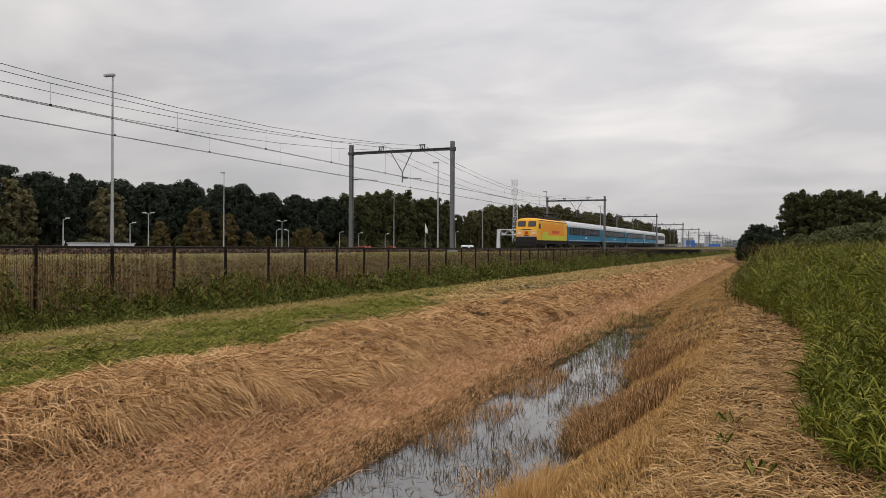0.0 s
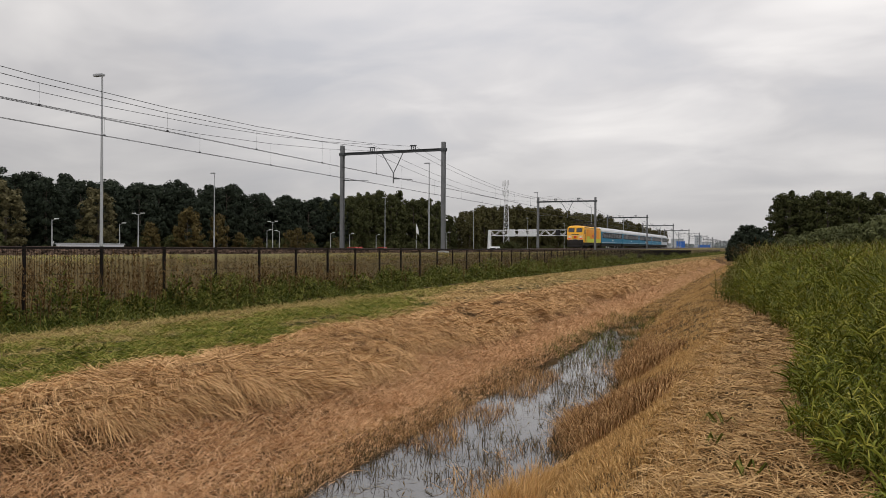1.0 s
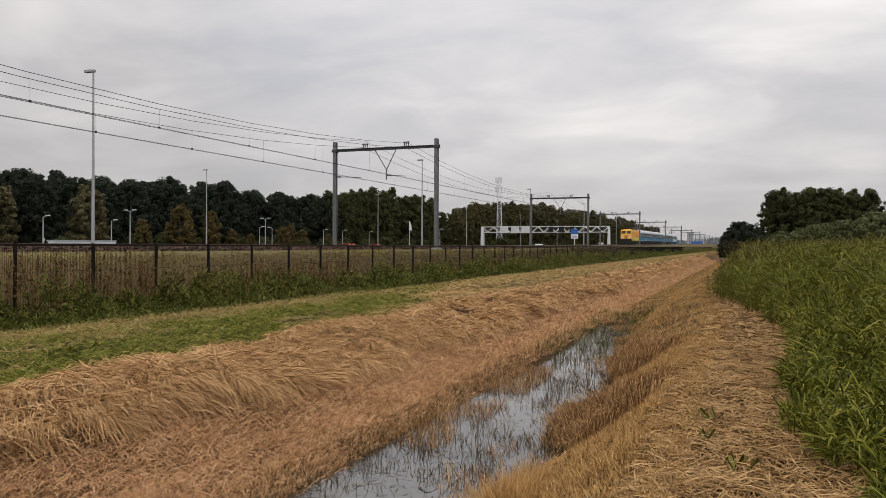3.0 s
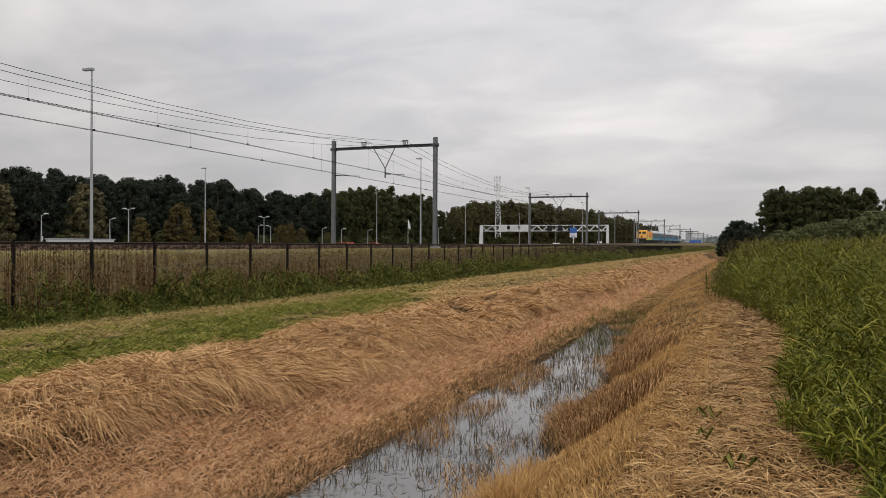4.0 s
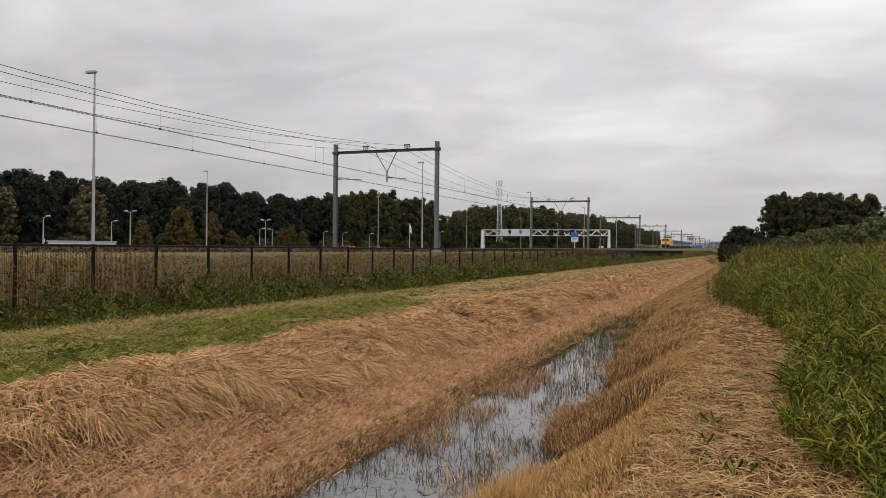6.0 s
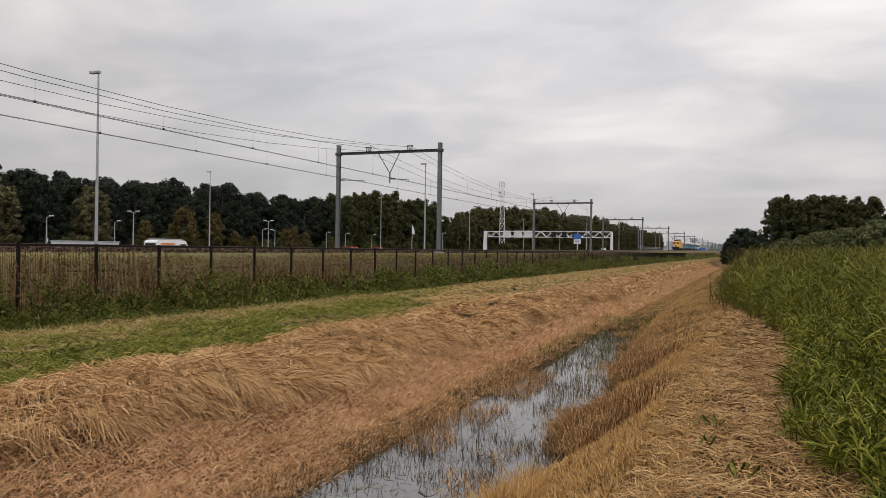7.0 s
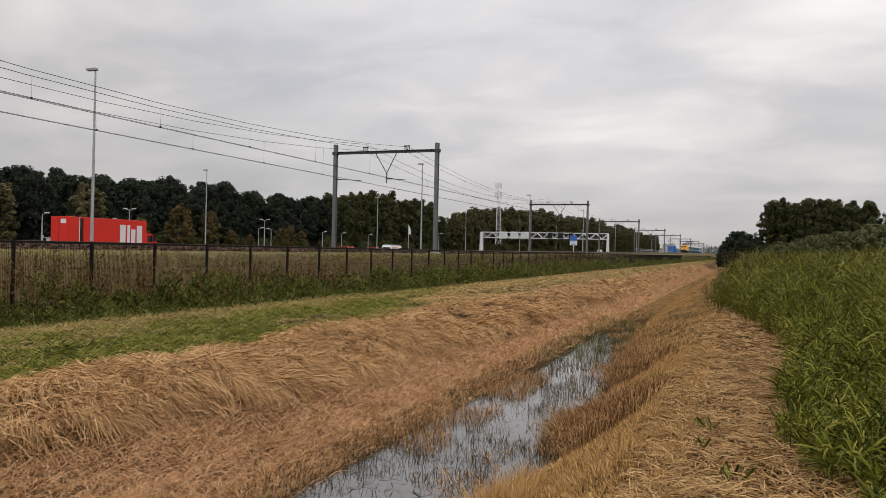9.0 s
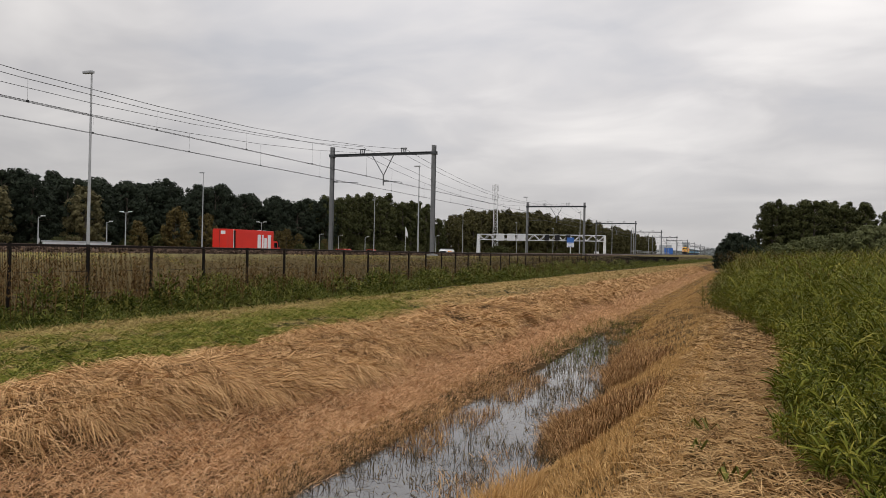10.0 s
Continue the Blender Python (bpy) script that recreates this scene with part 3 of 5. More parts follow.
def wire(name, pts, r, label, parent=None):
    cu = bpy.data.curves.new(name, "CURVE")
    cu.dimensions, cu.bevel_depth, cu.bevel_resolution = "3D", r, 1
    sp = cu.splines.new("POLY")
    sp.points.add(len(pts) - 1)
    for q, p in zip(sp.points, pts):
        q.co = (*p, 1)
    tmp = bpy.data.objects.new("tmp", cu)
    me = bpy.data.meshes.new_from_object(tmp)
    bpy.data.objects.remove(tmp)
    me.materials.clear()
    me.materials.append(WIRE)
    me.name = name
    ob = new(name, me)
    if parent:
        ob.parent = parent
    return ob


def sag(x, z, low):
    pts = []
    for k in range(-2, 12):
        for i in range(9):
            s = i / 9
            pts.append((x, PORTAL_Y0 + PORTAL_GAP * (k + s), z - low * 4 * s * (1 - s)))
    return pts


for tx, zm, zf, lm in ((-28.1, 10.4, 10.78, 1.76), (-32.4, 10.6, 11.15, 1.95)):
    line = tagged(new("overhead_line"), "dark copper overhead wires with droppers above the track", "overhead wire", "overhead lines")
    wire("contact_wire", sag(tx, 7.70, 0.02), 0.013, "", line)
    wire("contact_wire", sag(tx + 0.12, 7.72, 0.03), 0.011, "", line)
    wire("messenger_wire", sag(tx, zm, lm), 0.014, "", line)
    wire("feeder_wire", sag(tx + 0.3, zf, 1.95), 0.014, "", line)
    for k in range(-2, 5):
        for s in (0.1, 0.22, 0.34, 0.45, 0.56, 0.67, 0.78, 0.9):
            top = zm - lm * 4 * s * (1 - s)
            y = PORTAL_Y0 + PORTAL_GAP * (k + s)
            part("dropper", tube(bmesh.new(), (tx, y, 7.70), (tx, y, top), 0.006, n=4), WIRE, line)
            part("dropper_clamp", boxed(tx - 0.03, tx + 0.03, y - 0.05, y + 0.05, 7.67, 7.77), WIRE, line)


# ---- lamp masts and motorway furniture ----
def build_lamp(x, y, h, label, arms=(0.0,), group="motorway lamp masts"):
    p = holder("lamp_mast", pose(x, y, -0.2), label, "street lamp", group)
    part("pole", tube(bmesh.new(), (0, 0, 0), (0, 0, h), 0.13, 0.06, 10), GALV, p)
    for a in arms:
        if a == 0.0:
            part("lamp_head", boxed(-0.75, 0.12, -0.16, 0.16, h - 0.05, h + 0.14, bevel=0.04), GALV, p)
        else:
            part("arm", tube(bmesh.new(), (0, 0, h - 0.15), (a, 0, h + 0.1), 0.05, n=6), GALV, p)
            part("lamp_head", boxed(a - 0.35, a + 0.35, -0.13, 0.13, h + 0.06, h + 0.2, bevel=0.03), WHITE, p)
    return p


near_lamp = build_lamp(-43.6, 41.8, 14.3, "slender grey steel lamp mast with flat head")
for k in range(1, 10):
    copy_thing(near_lamp, pose(-43.6, 41.8 + 60.2 * k, -0.2))
far_lamp = build_lamp(-88.0, 109.5, 15.0, "pale tall lamp mast at the far carriageway")
for k in range(1, 7):
    copy_thing(far_lamp, pose(-88.0, 109.5 + 67.5 * k, -0.2))
short_lamp = build_lamp(-94.0, 97.8, 7.4, "short twin-arm street lamp before the wood", arms=(-0.9, 0.9), group="street lamps before the wood")
for x, y in ((-94.0, 135.9), (-96.0, 240.0)):
    copy_thing(short_lamp, pose(x, y, -0.2))
single_lamp = build_lamp(-93.0, 80.2, 5.8, "short single-arm street lamp before the wood", arms=(0.9,), group="street lamps before the wood")
for x, y in ((-98.0, 97.8), (-100.0, 142.4), (-100.0, 170.0), (-100.0, 180.0), (-100.0, 195.5), (-98.0, 290.0)):
    copy_thing(single_lamp, pose(x, y, -0.2))
copy_thing(single_lamp, pose(-100.0, 147.2, -0.2, 0, 0, 180))


def build_gantry(y):
    p = holder("sign_gantry", pose(0, y, 0), "white lattice signal gantry across the motorway", "gantry")
    x0, x1, z0, z1 = -90.5, -44.0, 6.7, 8.7
    for x in (x0, x1):
        bm = bmesh.new()
        for dy in (-0.9, 0.9):
            loft(bm, [[(x - w, dy - w, z), (x + w, dy - w, z), (x + w, dy + w, z), (x - w, dy + w, z)] for z, w in ((-0.25, 0.42), (z1, 0.2))])
        part("leg", bm, WHITE, p)
    for y1 in (-0.9, 0.9):
        for z in (z0, z1):
            part("chord", boxed(x0, x1, y1 - 0.11, y1 + 0.11, z - 0.12, z + 0.12), WHITE, p)
        n = 22
        for i in range(n):
            a, b = x0 + (x1 - x0) * i / n, x0 + (x1 - x0) * (i + 1) / n
            lo, hi = (z0, z1) if i % 2 else (z1, z0)
            part("brace", tube(bmesh.new(), (a, y1, lo), (b, y1, hi), 0.09, n=6), WHITE, p)
    for x in (-64.3, -60.5, -56.7):
        part("matrix_sign", boxed(x - 0.85, x + 0.85, -1.5, -1.1, 6.75, 8.65, bevel=0.05), BLACKPLATE, p, "black matrix signal")
    for x in (-82.5, -78.3, -74.4):
        part("sign_back", boxed(x - 1.5, x + 1.5, 1.05, 1.3, 6.4, 9.0, bevel=0.05), WHITE, p, "pale back of a sign")
    return p


build_gantry(269)


def build_sign(x, y, w, z0, z1, label, lower_white=False):
    p = holder("road_sign", pose(x, y, 0), label, "road sign", "blue road signs")
    part("panel", boxed(-w / 2, w / 2, -0.08, 0.08, z0, z1, bevel=0.03), SIGNBLUE, p)
    if lower_white:
        part("lower_panel", boxed(-w / 2, w / 2, -0.1, 0.06, z0 - (z1 - z0) * 0.9, z0 - 0.02, bevel=0.03), WHITE, p, "white lower panel with unreadable text")
        for k in range(3):
            part("text_bar", boxed(-w * 0.35, w * 0.3, -0.13, -0.1, z0 - 0.35 - k * 0.4, z0 - 0.25 - k * 0.4), SIGNBLUE, p)
    for dx in ((0.0,) if w < 3 else (-w * 0.3, w * 0.3)):
        part("post", tube(bmesh.new(), (dx, 0.1, -0.3), (dx, 0.1, z1 - 0.1), 0.12, n=8), WHITE, p)
    return p


build_sign(-46.5, 223, 2.1, 5.3, 6.8, "blue road sign over a white panel on a post", True)
build_sign(-45.5, 545, 5.6, 2.2, 7.8, "large blue motorway direction sign")
build_sign(-47.0, 850, 12, 2.0, 7.5, "large blue motorway direction sign far down the road")
p = holder("marker_sign", pose(-45.5, 262, 0), "small white marker sign beside the motorway", "road sign")
part("panel", boxed(-0.8, 0.8, -0.05, 0.05, 1.7, 3.0, bevel=0.02), WHITE, p)
part("post", tube(bmesh.new(), (0, 0.1, -0.3), (0, 0.1, 2.9), 0.06), GALV, p)

# low railing of the overpass in the distance
p = holder("overpass_railing", pose(-43.5, 0, 0), "pale steel railing of a distant overpass", "railing")
for z in (3.6, 4.2):
    part("rail_bar", boxed(-0.06, 0.06, 336, 525, z, z + 0.14), GALV, p)
part("parapet", boxed(-0.15, 0.15, 336, 525, -0.3, 2.6), GALV, p)
for k in range(28):
    part("post", boxed(-0.07, 0.07, 335.9 + 7 * k, 336.1 + 7 * k, 2.6, 4.3), GALV, p)

# pale concrete barrier beyond the tracks
p = holder("concrete_barrier", pose(-69.0, 0, 0), "pale concrete wall on the motorway median", "barrier")
part("wall", boxed(-0.15, 0.15, 60.2, 69.4, -0.3, 1.98, bevel=0.03), WHITE, p)
part("coping", boxed(-0.25, 0.25, 60.1, 69.5, 1.98, 2.12, bevel=0.03), GALV, p)


def build_tower(x, y, h):
    p = holder("telecom_tower", pose(x, y, -0.3), "white steel lattice telecom tower with antennas", "tower")
    corners = [(math.cos(a), math.sin(a)) for a in (0.3, 0.3 + 2.094, 0.3 + 4.189)]
    wide = lambda z: 1.7 - 0.9 * z / h
    for cx, cy in corners:
        part("leg", tube(bmesh.new(), (cx * wide(0), cy * wide(0), 0), (cx * wide(h), cy * wide(h), h), 0.14, 0.1, 6), WHITE, p)
    for i in range(14):
        z0, z1 = h * i / 14, h * (i + 1) / 14
        bm = bmesh.new()
        for k in range(3):
            a, b = corners[k], corners[(k + 1) % 3]
            tube(bm, (a[0] * wide(z0), a[1] * wide(z0), z0), (b[0] * wide(z1), b[1] * wide(z1), z1), 0.07, n=5)
            tube(bm, (a[0] * wide(z1), a[1] * wide(z1), z1), (b[0] * wide(z1), b[1] * wide(z1), z1), 0.07, n=5)
        part("lattice_bay", bm, WHITE, p)
    for z in (h - 1.2, h - 5.4):
        for k in range(3):
            a = 0.8 + 2.094 * k
            part("antenna", boxed(math.cos(a) * 1.35 - 0.22, math.cos(a) * 1.35 + 0.22, math.sin(a) * 1.35 - 0.22, math.sin(a) * 1.35 + 0.22, z - 1.3, z + 1.3, bevel=0.05), WHITE, p)
    return p


build_tower(-100, 319, 32)

p = holder("flag_pole", pose(-96, 214.7, -0.3), "white flag on a pole before the wood", "flag")
part("pole", tube(bmesh.new(), (0, 0, 0), (0, 0, 9.6), 0.08, 0.05), WHITE, p)
bm = bmesh.new()
loft(bm, [[(0.05 + s * 0.8, -0.02 + 0.3 * math.sin(3 * s), 9.5 - 2.2 * s), (0.05 + s * 0.8, 0.02 + 0.3 * math.sin(3 * s), 9.5 - 2.2 * s),
           (0.05 + s * 0.7, 0.02 + 0.3 * math.sin(3 * s), 6.9 - 0.6 * s), (0.05 + s * 0.7, -0.02 + 0.3 * math.sin(3 * s), 6.9 - 0.6 * s)] for s in (0, 0.33, 0.66, 1.0)])
part("flag", bm, WHITE, p, "limp white flag")


# ---- train ----
def body_section(y, w, z0, zs, zr, inset=0.0, tumble=0.12):
    """Ring of a rail vehicle's body at y: straight sides to zs, then a rounded roof up to zr."""
    h = w - inset
    pts = [(-h, z0), (-h, zs)]
    for i in range(1, 8):
        a = math.pi - math.pi * i / 8
        pts.append((math.cos(a) * (h - tumble), zs + 0.03 + (zr - zs - 0.03) * math.sin(a) ** 0.75))
    pts += [(h, zs), (h, z0)]
    return [(x, y, z) for x, z in pts]


def build_bogie(parent, y, axles=(-1.25, 1.25), r=0.5):
    b = part("bogie", boxed(-1.15, 1.15, y - 2.1, y + 2.1, 0.35, 0.85, bevel=0.08), UNDER, parent)
    for a in axles:
        for x in (-0.75, 0.75):
            bm = bmesh.new()
            tube(bm, (x - 0.07, y + a, r), (x + 0.07, y + a, r), r, n=20)
            tube(bm, (x - 0.1, y + a, r), (x + 0.1, y + a, r), 0.14, n=10)
            part("wheel", bm, UNDER, b)
    for s in (-1, 1):
        part("axle_box", boxed(s * 1.08, s * 1.3, y - 1.6, y + 1.6, 0.4, 0.7, bevel=0.05), UNDER, b)


def build_loco():
    p = holder("locomotive", pose(TRACK_NEAR, 0, RAIL_Z), "yellow electric locomotive with orange side panels", "locomotive")
    w, n = 1.48, 16.4
    sec = []
    for y, z_s, zr, ins in ((0.0, 2.40, 2.46, 0.06), (0.42, 3.60, 3.70, 0.08), (0.60, 3.68, 3.88, 0.05), (1.1, 3.68, 3.98, 0.0), (1.6, 3.68, 3.98, 0.0)):
        sec.append(body_section(y, w, 1.05, z_s, zr, ins))
    back = [[(x, n - y, z) for x, y, z in s] for s in sec[::-1]]
    part("body", loft(bmesh.new(), sec + back), YELLOW, p)
    part("underframe", boxed(-1.3, 1.3, 0.3, n - 0.3, 0.55, 1.05, bevel=0.05), UNDER, p)
    part("buffer_beam", boxed(-1.4, 1.4, -0.2, 0.25, 0.4, 1.48, bevel=0.06), UNDER, p)
    part("snow_plough", boxed(-1.3, 1.3, -0.3, 0.3, 0.18, 0.55, bevel=0.08), UNDER, p)
    for x in (-0.87, 0.87):
        bm = tube(bmesh.new(), (x, -0.62, 1.03), (x, -0.15, 1.03), 0.11, n=12)
        tube(bm, (x, -0.68, 1.03), (x, -0.6, 1.03), 0.24, n=14)
        part("buffer", bm, UNDER, p)
    for s in (-1, 1):
        # sloping cab windows
        bm = bmesh.new()
        x0, x1 = (0.2, 1.18) if s > 0 else (-1.18, -0.2)
        a = [(x0, 0.16, 2.84), (x1, 0.16, 2.84), (x1, 0.38, 3.46), (x0, 0.38, 3.46)]
        loft(bm, [[(x, y - 0.065, z + 0.02) for x, y, z in a], [(x, y + 0.05, z) for x, y, z in a]])
        win = part("cab_window", bm, PANE, p, "dark cab windscreen")
        bm = bmesh.new()
        for (xa, ya, za), (xb, yb, zb) in zip(a, a[1:] + a[:1]):
            tube(bm, (xa, ya - 0.06, za + 0.02), (xb, yb - 0.06, zb + 0.02), 0.03, n=6)
        part("window_frame", bm, UNDER, win)
        part("lamp_housing", boxed(s * 0.95 - 0.4, s * 0.95 + 0.4, -0.028, 0.05, 1.62, 2.16, bevel=0.02), CREAM, p, "pale lamp housing")
        part("headlight", tube(bmesh.new(), (s * 0.95, -0.05, 1.98), (s * 0.95, 0.06, 1.98), 0.14, n=14), WHITE, p)
        part("marker_lamp", boxed(s * 0.95 - 0.3, s * 0.95 + 0.3, -0.035, 0.05, 1.66, 1.78, bevel=0.02), LAMPGLOW, p, "red tail light")
        # sides
        part("side_panel", boxed(s * 1.475, s * 1.495, 2.5, n - 2.5, 1.75, 3.3, bevel=0.006), ORANGE, p, "orange side panel")
        part("lower_band", boxed(s * 1.47, s * 1.49, 1.2, n - 1.2, 1.08, 1.72, bevel=0.006), LIME, p, "lime green lower band")
        part("lime_flash", boxed(s * 1.493, s * 1.499, 2.6, 5.2, 1.73, 2.15, bevel=0.002), LIME, p, "lime green flash behind the cab")
        for y in (2.45, n - 2.45):
            part("panel_rib", boxed(s * 1.47, s * 1.512, y - 0.06, y + 0.06, 1.08, 3.45, bevel=0.01), YELLOW, p)
        part("gutter", boxed(s * 1.44, s * 1.5, 0.9, n - 0.9, 3.61, 3.69, bevel=0.01), UNDER, p, "dark line under the roof")
        part("name_board", boxed(s * 1.496, s * 1.506, 7.2, 11.4, 2.0, 2.42), REDLET, p, "red lettering band, unreadable")
        part("cab_door", boxed(s * 1.478, s * 1.494, 1.55, 2.25, 1.1, 3.25, bevel=0.006), YELLOW, p)
        part("cab_side_window", boxed(s * 1.482, s * 1.498, 0.75, 1.4, 2.55, 3.2, bevel=0.004), PANE, p)
        for k in range(3):
            part("side_grille", boxed(s * 1.496, s * 1.51, 3.2 + 3.6 * k, 5.6 + 3.6 * k, 2.75, 3.2, bevel=0.004), ORANGE, p)
        part("handrail", tube(bmesh.new(), (s * 1.53, 1.5, 1.2), (s * 1.53, 1.5, 2.6), 0.02, n=6), UNDER, p)
    part("nose_panel", boxed(-1.38, 1.38, -0.012, 0.05, 2.2, 2.36, bevel=0.01), CREAM, p, "pale cream band across the nose")
    part("number_plate", boxed(-0.3, 0.3, -0.04, 0.05, 1.56, 1.68), UNDER, p, "dark plate, unreadable")
    part("emblem", boxed(-0.24, 0.24, -0.04, 0.05, 1.78, 2.2, bevel=0.05), REDLET, p, "red emblem shape")
    part("front_band", boxed(-0.62, 0.62, -0.025, 0.05, 2.36, 2.46), UNDER, p)
    part("step", boxed(-1.2, 1.2, -0.1, 0.1, 1.49, 1.55), GALV, p)
    for y in (3.4, n - 3.4):
        pan = part("pantograph", boxed(-0.95, 0.95, y - 1.3, y + 1.3, 3.95, 4.3, bevel=0.03), UNDER, p, "folded pantograph")
        bm = bmesh.new()
        for s in (-1, 1):
            tube(bm, (s * 0.6, y - 1.1, 4.28), (s * 0.35, y + 1.1, 4.6), 0.045, n=6)
            tube(bm, (s * 0.35, y + 1.1, 4.6), (s * 0.3, y - 0.9, 4.86), 0.055, n=6)
            tube(bm, (s * 0.7, y + 0.8, 4.28), (s * 0.7, y + 0.8, 4.5), 0.1, n=8)
        for d in (-0.95, -0.55):
            tube(bm, (-0.95, y + d, 4.88), (0.95, y + d, 4.88), 0.07, n=6)
        part("collector", bm, UNDER, pan)
    part("roof_duct", boxed(-1.0, 1.0, 5.0, n - 5.0, 3.95, 4.4, bevel=0.06), UNDER, p)
    for y in (3.9, n - 3.9):
        build_bogie(p, y, r=0.55)
    return p


def build_coach(n, paint, label, windows, door_paint=None):
    p = holder("passenger_coach", pose(TRACK_NEAR, 0, RAIL_Z), label, "train coach", "coaches of the train")
    w = 1.44
    part("body", loft(bmesh.new(), [body_section(y, w, 1.0, 3.25, 3.35, 0.0 if 0.2 < y < n - 0.2 else 0.1) for y in (0.25, 0.45, n - 0.45, n - 0.25)]), paint, p)
    part("roof", loft(bmesh.new(), [body_section(y, w + 0.01, 3.24, 3.42, 4.16, 0.0) for y in (0.3, n - 0.3)]), ROOFGREY, p, "light grey ribbed roof")
    part("gangway", boxed(-0.6, 0.6, -0.02, 0.3, 1.05, 3.4, bevel=0.04), UNDER, p)
    part("gangway", boxed(-0.6, 0.6, n - 0.3, n + 0.02, 1.05, 3.4, bevel=0.04), UNDER, p)
    part("underframe", boxed(-1.2, 1.2, 1.0, n - 1.0, 0.45, 1.0, bevel=0.05), UNDER, p)
    win_me = mesh_from("window", boxed(-0.012, 0.012, -0.7, 0.7, 2.12, 2.95, bevel=0.008), COACHPANE)
    for s in (-1, 1):
        part("window_band", boxed(s * (w - 0.005), s * (w + 0.008), 1.6, n - 1.6, 1.98, 3.1), NAVY, p, "dark blue band along the windows")
        part("cant_line", boxed(s * (w - 0.02), s * (w + 0.014), 0.5, n - 0.5, 3.16, 3.26), COACHGREY, p, "pale line above the windows")
        part("sill_line", boxed(s * (w + 0.0), s * (w + 0.012), 0.6, n - 0.6, 1.12, 1.2), COACHGREY, p)
        for k in range(windows):
            ob = new("window", win_me)
            ob.parent = p
            ob.location = (s * (w + 0.012), 2.9 + (n - 5.8) * k / (windows - 1), 0)
        for y in (0.95, n - 0.95):
            d = part("door", boxed(s * (w - 0.005), s * (w + 0.014), y - 0.42, y + 0.42, 1.08, 3.2, bevel=0.006), door_paint or paint, p)
            part("door_window", boxed(s * (w + 0.012), s * (w + 0.022), y - 0.24, y + 0.24, 2.1, 2.95), COACHPANE, d)
        part("emblem", boxed(s * (w + 0.002), s * (w + 0.012), n * 0.5 - 0.8, n * 0.5 + 0.8, 1.45, 1.75), COACHGREY, p, "pale emblem shape")
    for y in (2.6, n - 2.6):
        build_bogie(p, y, r=0.46)
    return p


LOCO = build_loco()
COACHES = [(16.4, build_coach(26.4, TEAL, "blue passenger coach with dark window band", 11))]
for k in range(1, 3):
    COACHES.append((16.4 + 26.4 * k, copy_thing(COACHES[0][1], pose(TRACK_NEAR, 0, RAIL_Z))))
COACHES.append((16.4 + 26.4 * 3, build_coach(26.4, TEAL, "blue passenger coach with pale grey doors", 10, COACHGREY)))
COACHES.append((16.4 + 26.4 * 4, build_coach(17.5, COACHGREY, "short light grey coach at the train's far end", 6)))


# ---- road vehicles ----
def build_wheel(parent, x, y, r=0.48, w=0.3):
    t = part("wheel", tube(bmesh.new(), (x - w / 2, y, r), (x + w / 2, y, r), r, n=20), TYRE, parent)
    part("rim", tube(bmesh.new(), (x - w / 2 - 0.01, y, r), (x + w / 2 + 0.01, y, r), r * 0.55, n=14), GALV, t)


def brand_bars(parent, x):
    """A white word mark drawn as plain upright shapes, not lettered."""
    marks = ((0.0, 0.55, 0.95), (0.72, 1.0, 0.95), (1.12, 1.55, 0.75), (1.7, 2.25, 0.95))
    for a, b, h in marks:
        part("brand_shape", boxed(x, x + 0.012, -5.45 + a * 1.3, -5.45 + b * 1.3, 1.55, 1.55 + 2.0 * h, bevel=0.004), WHITE, parent, "white brand shape")


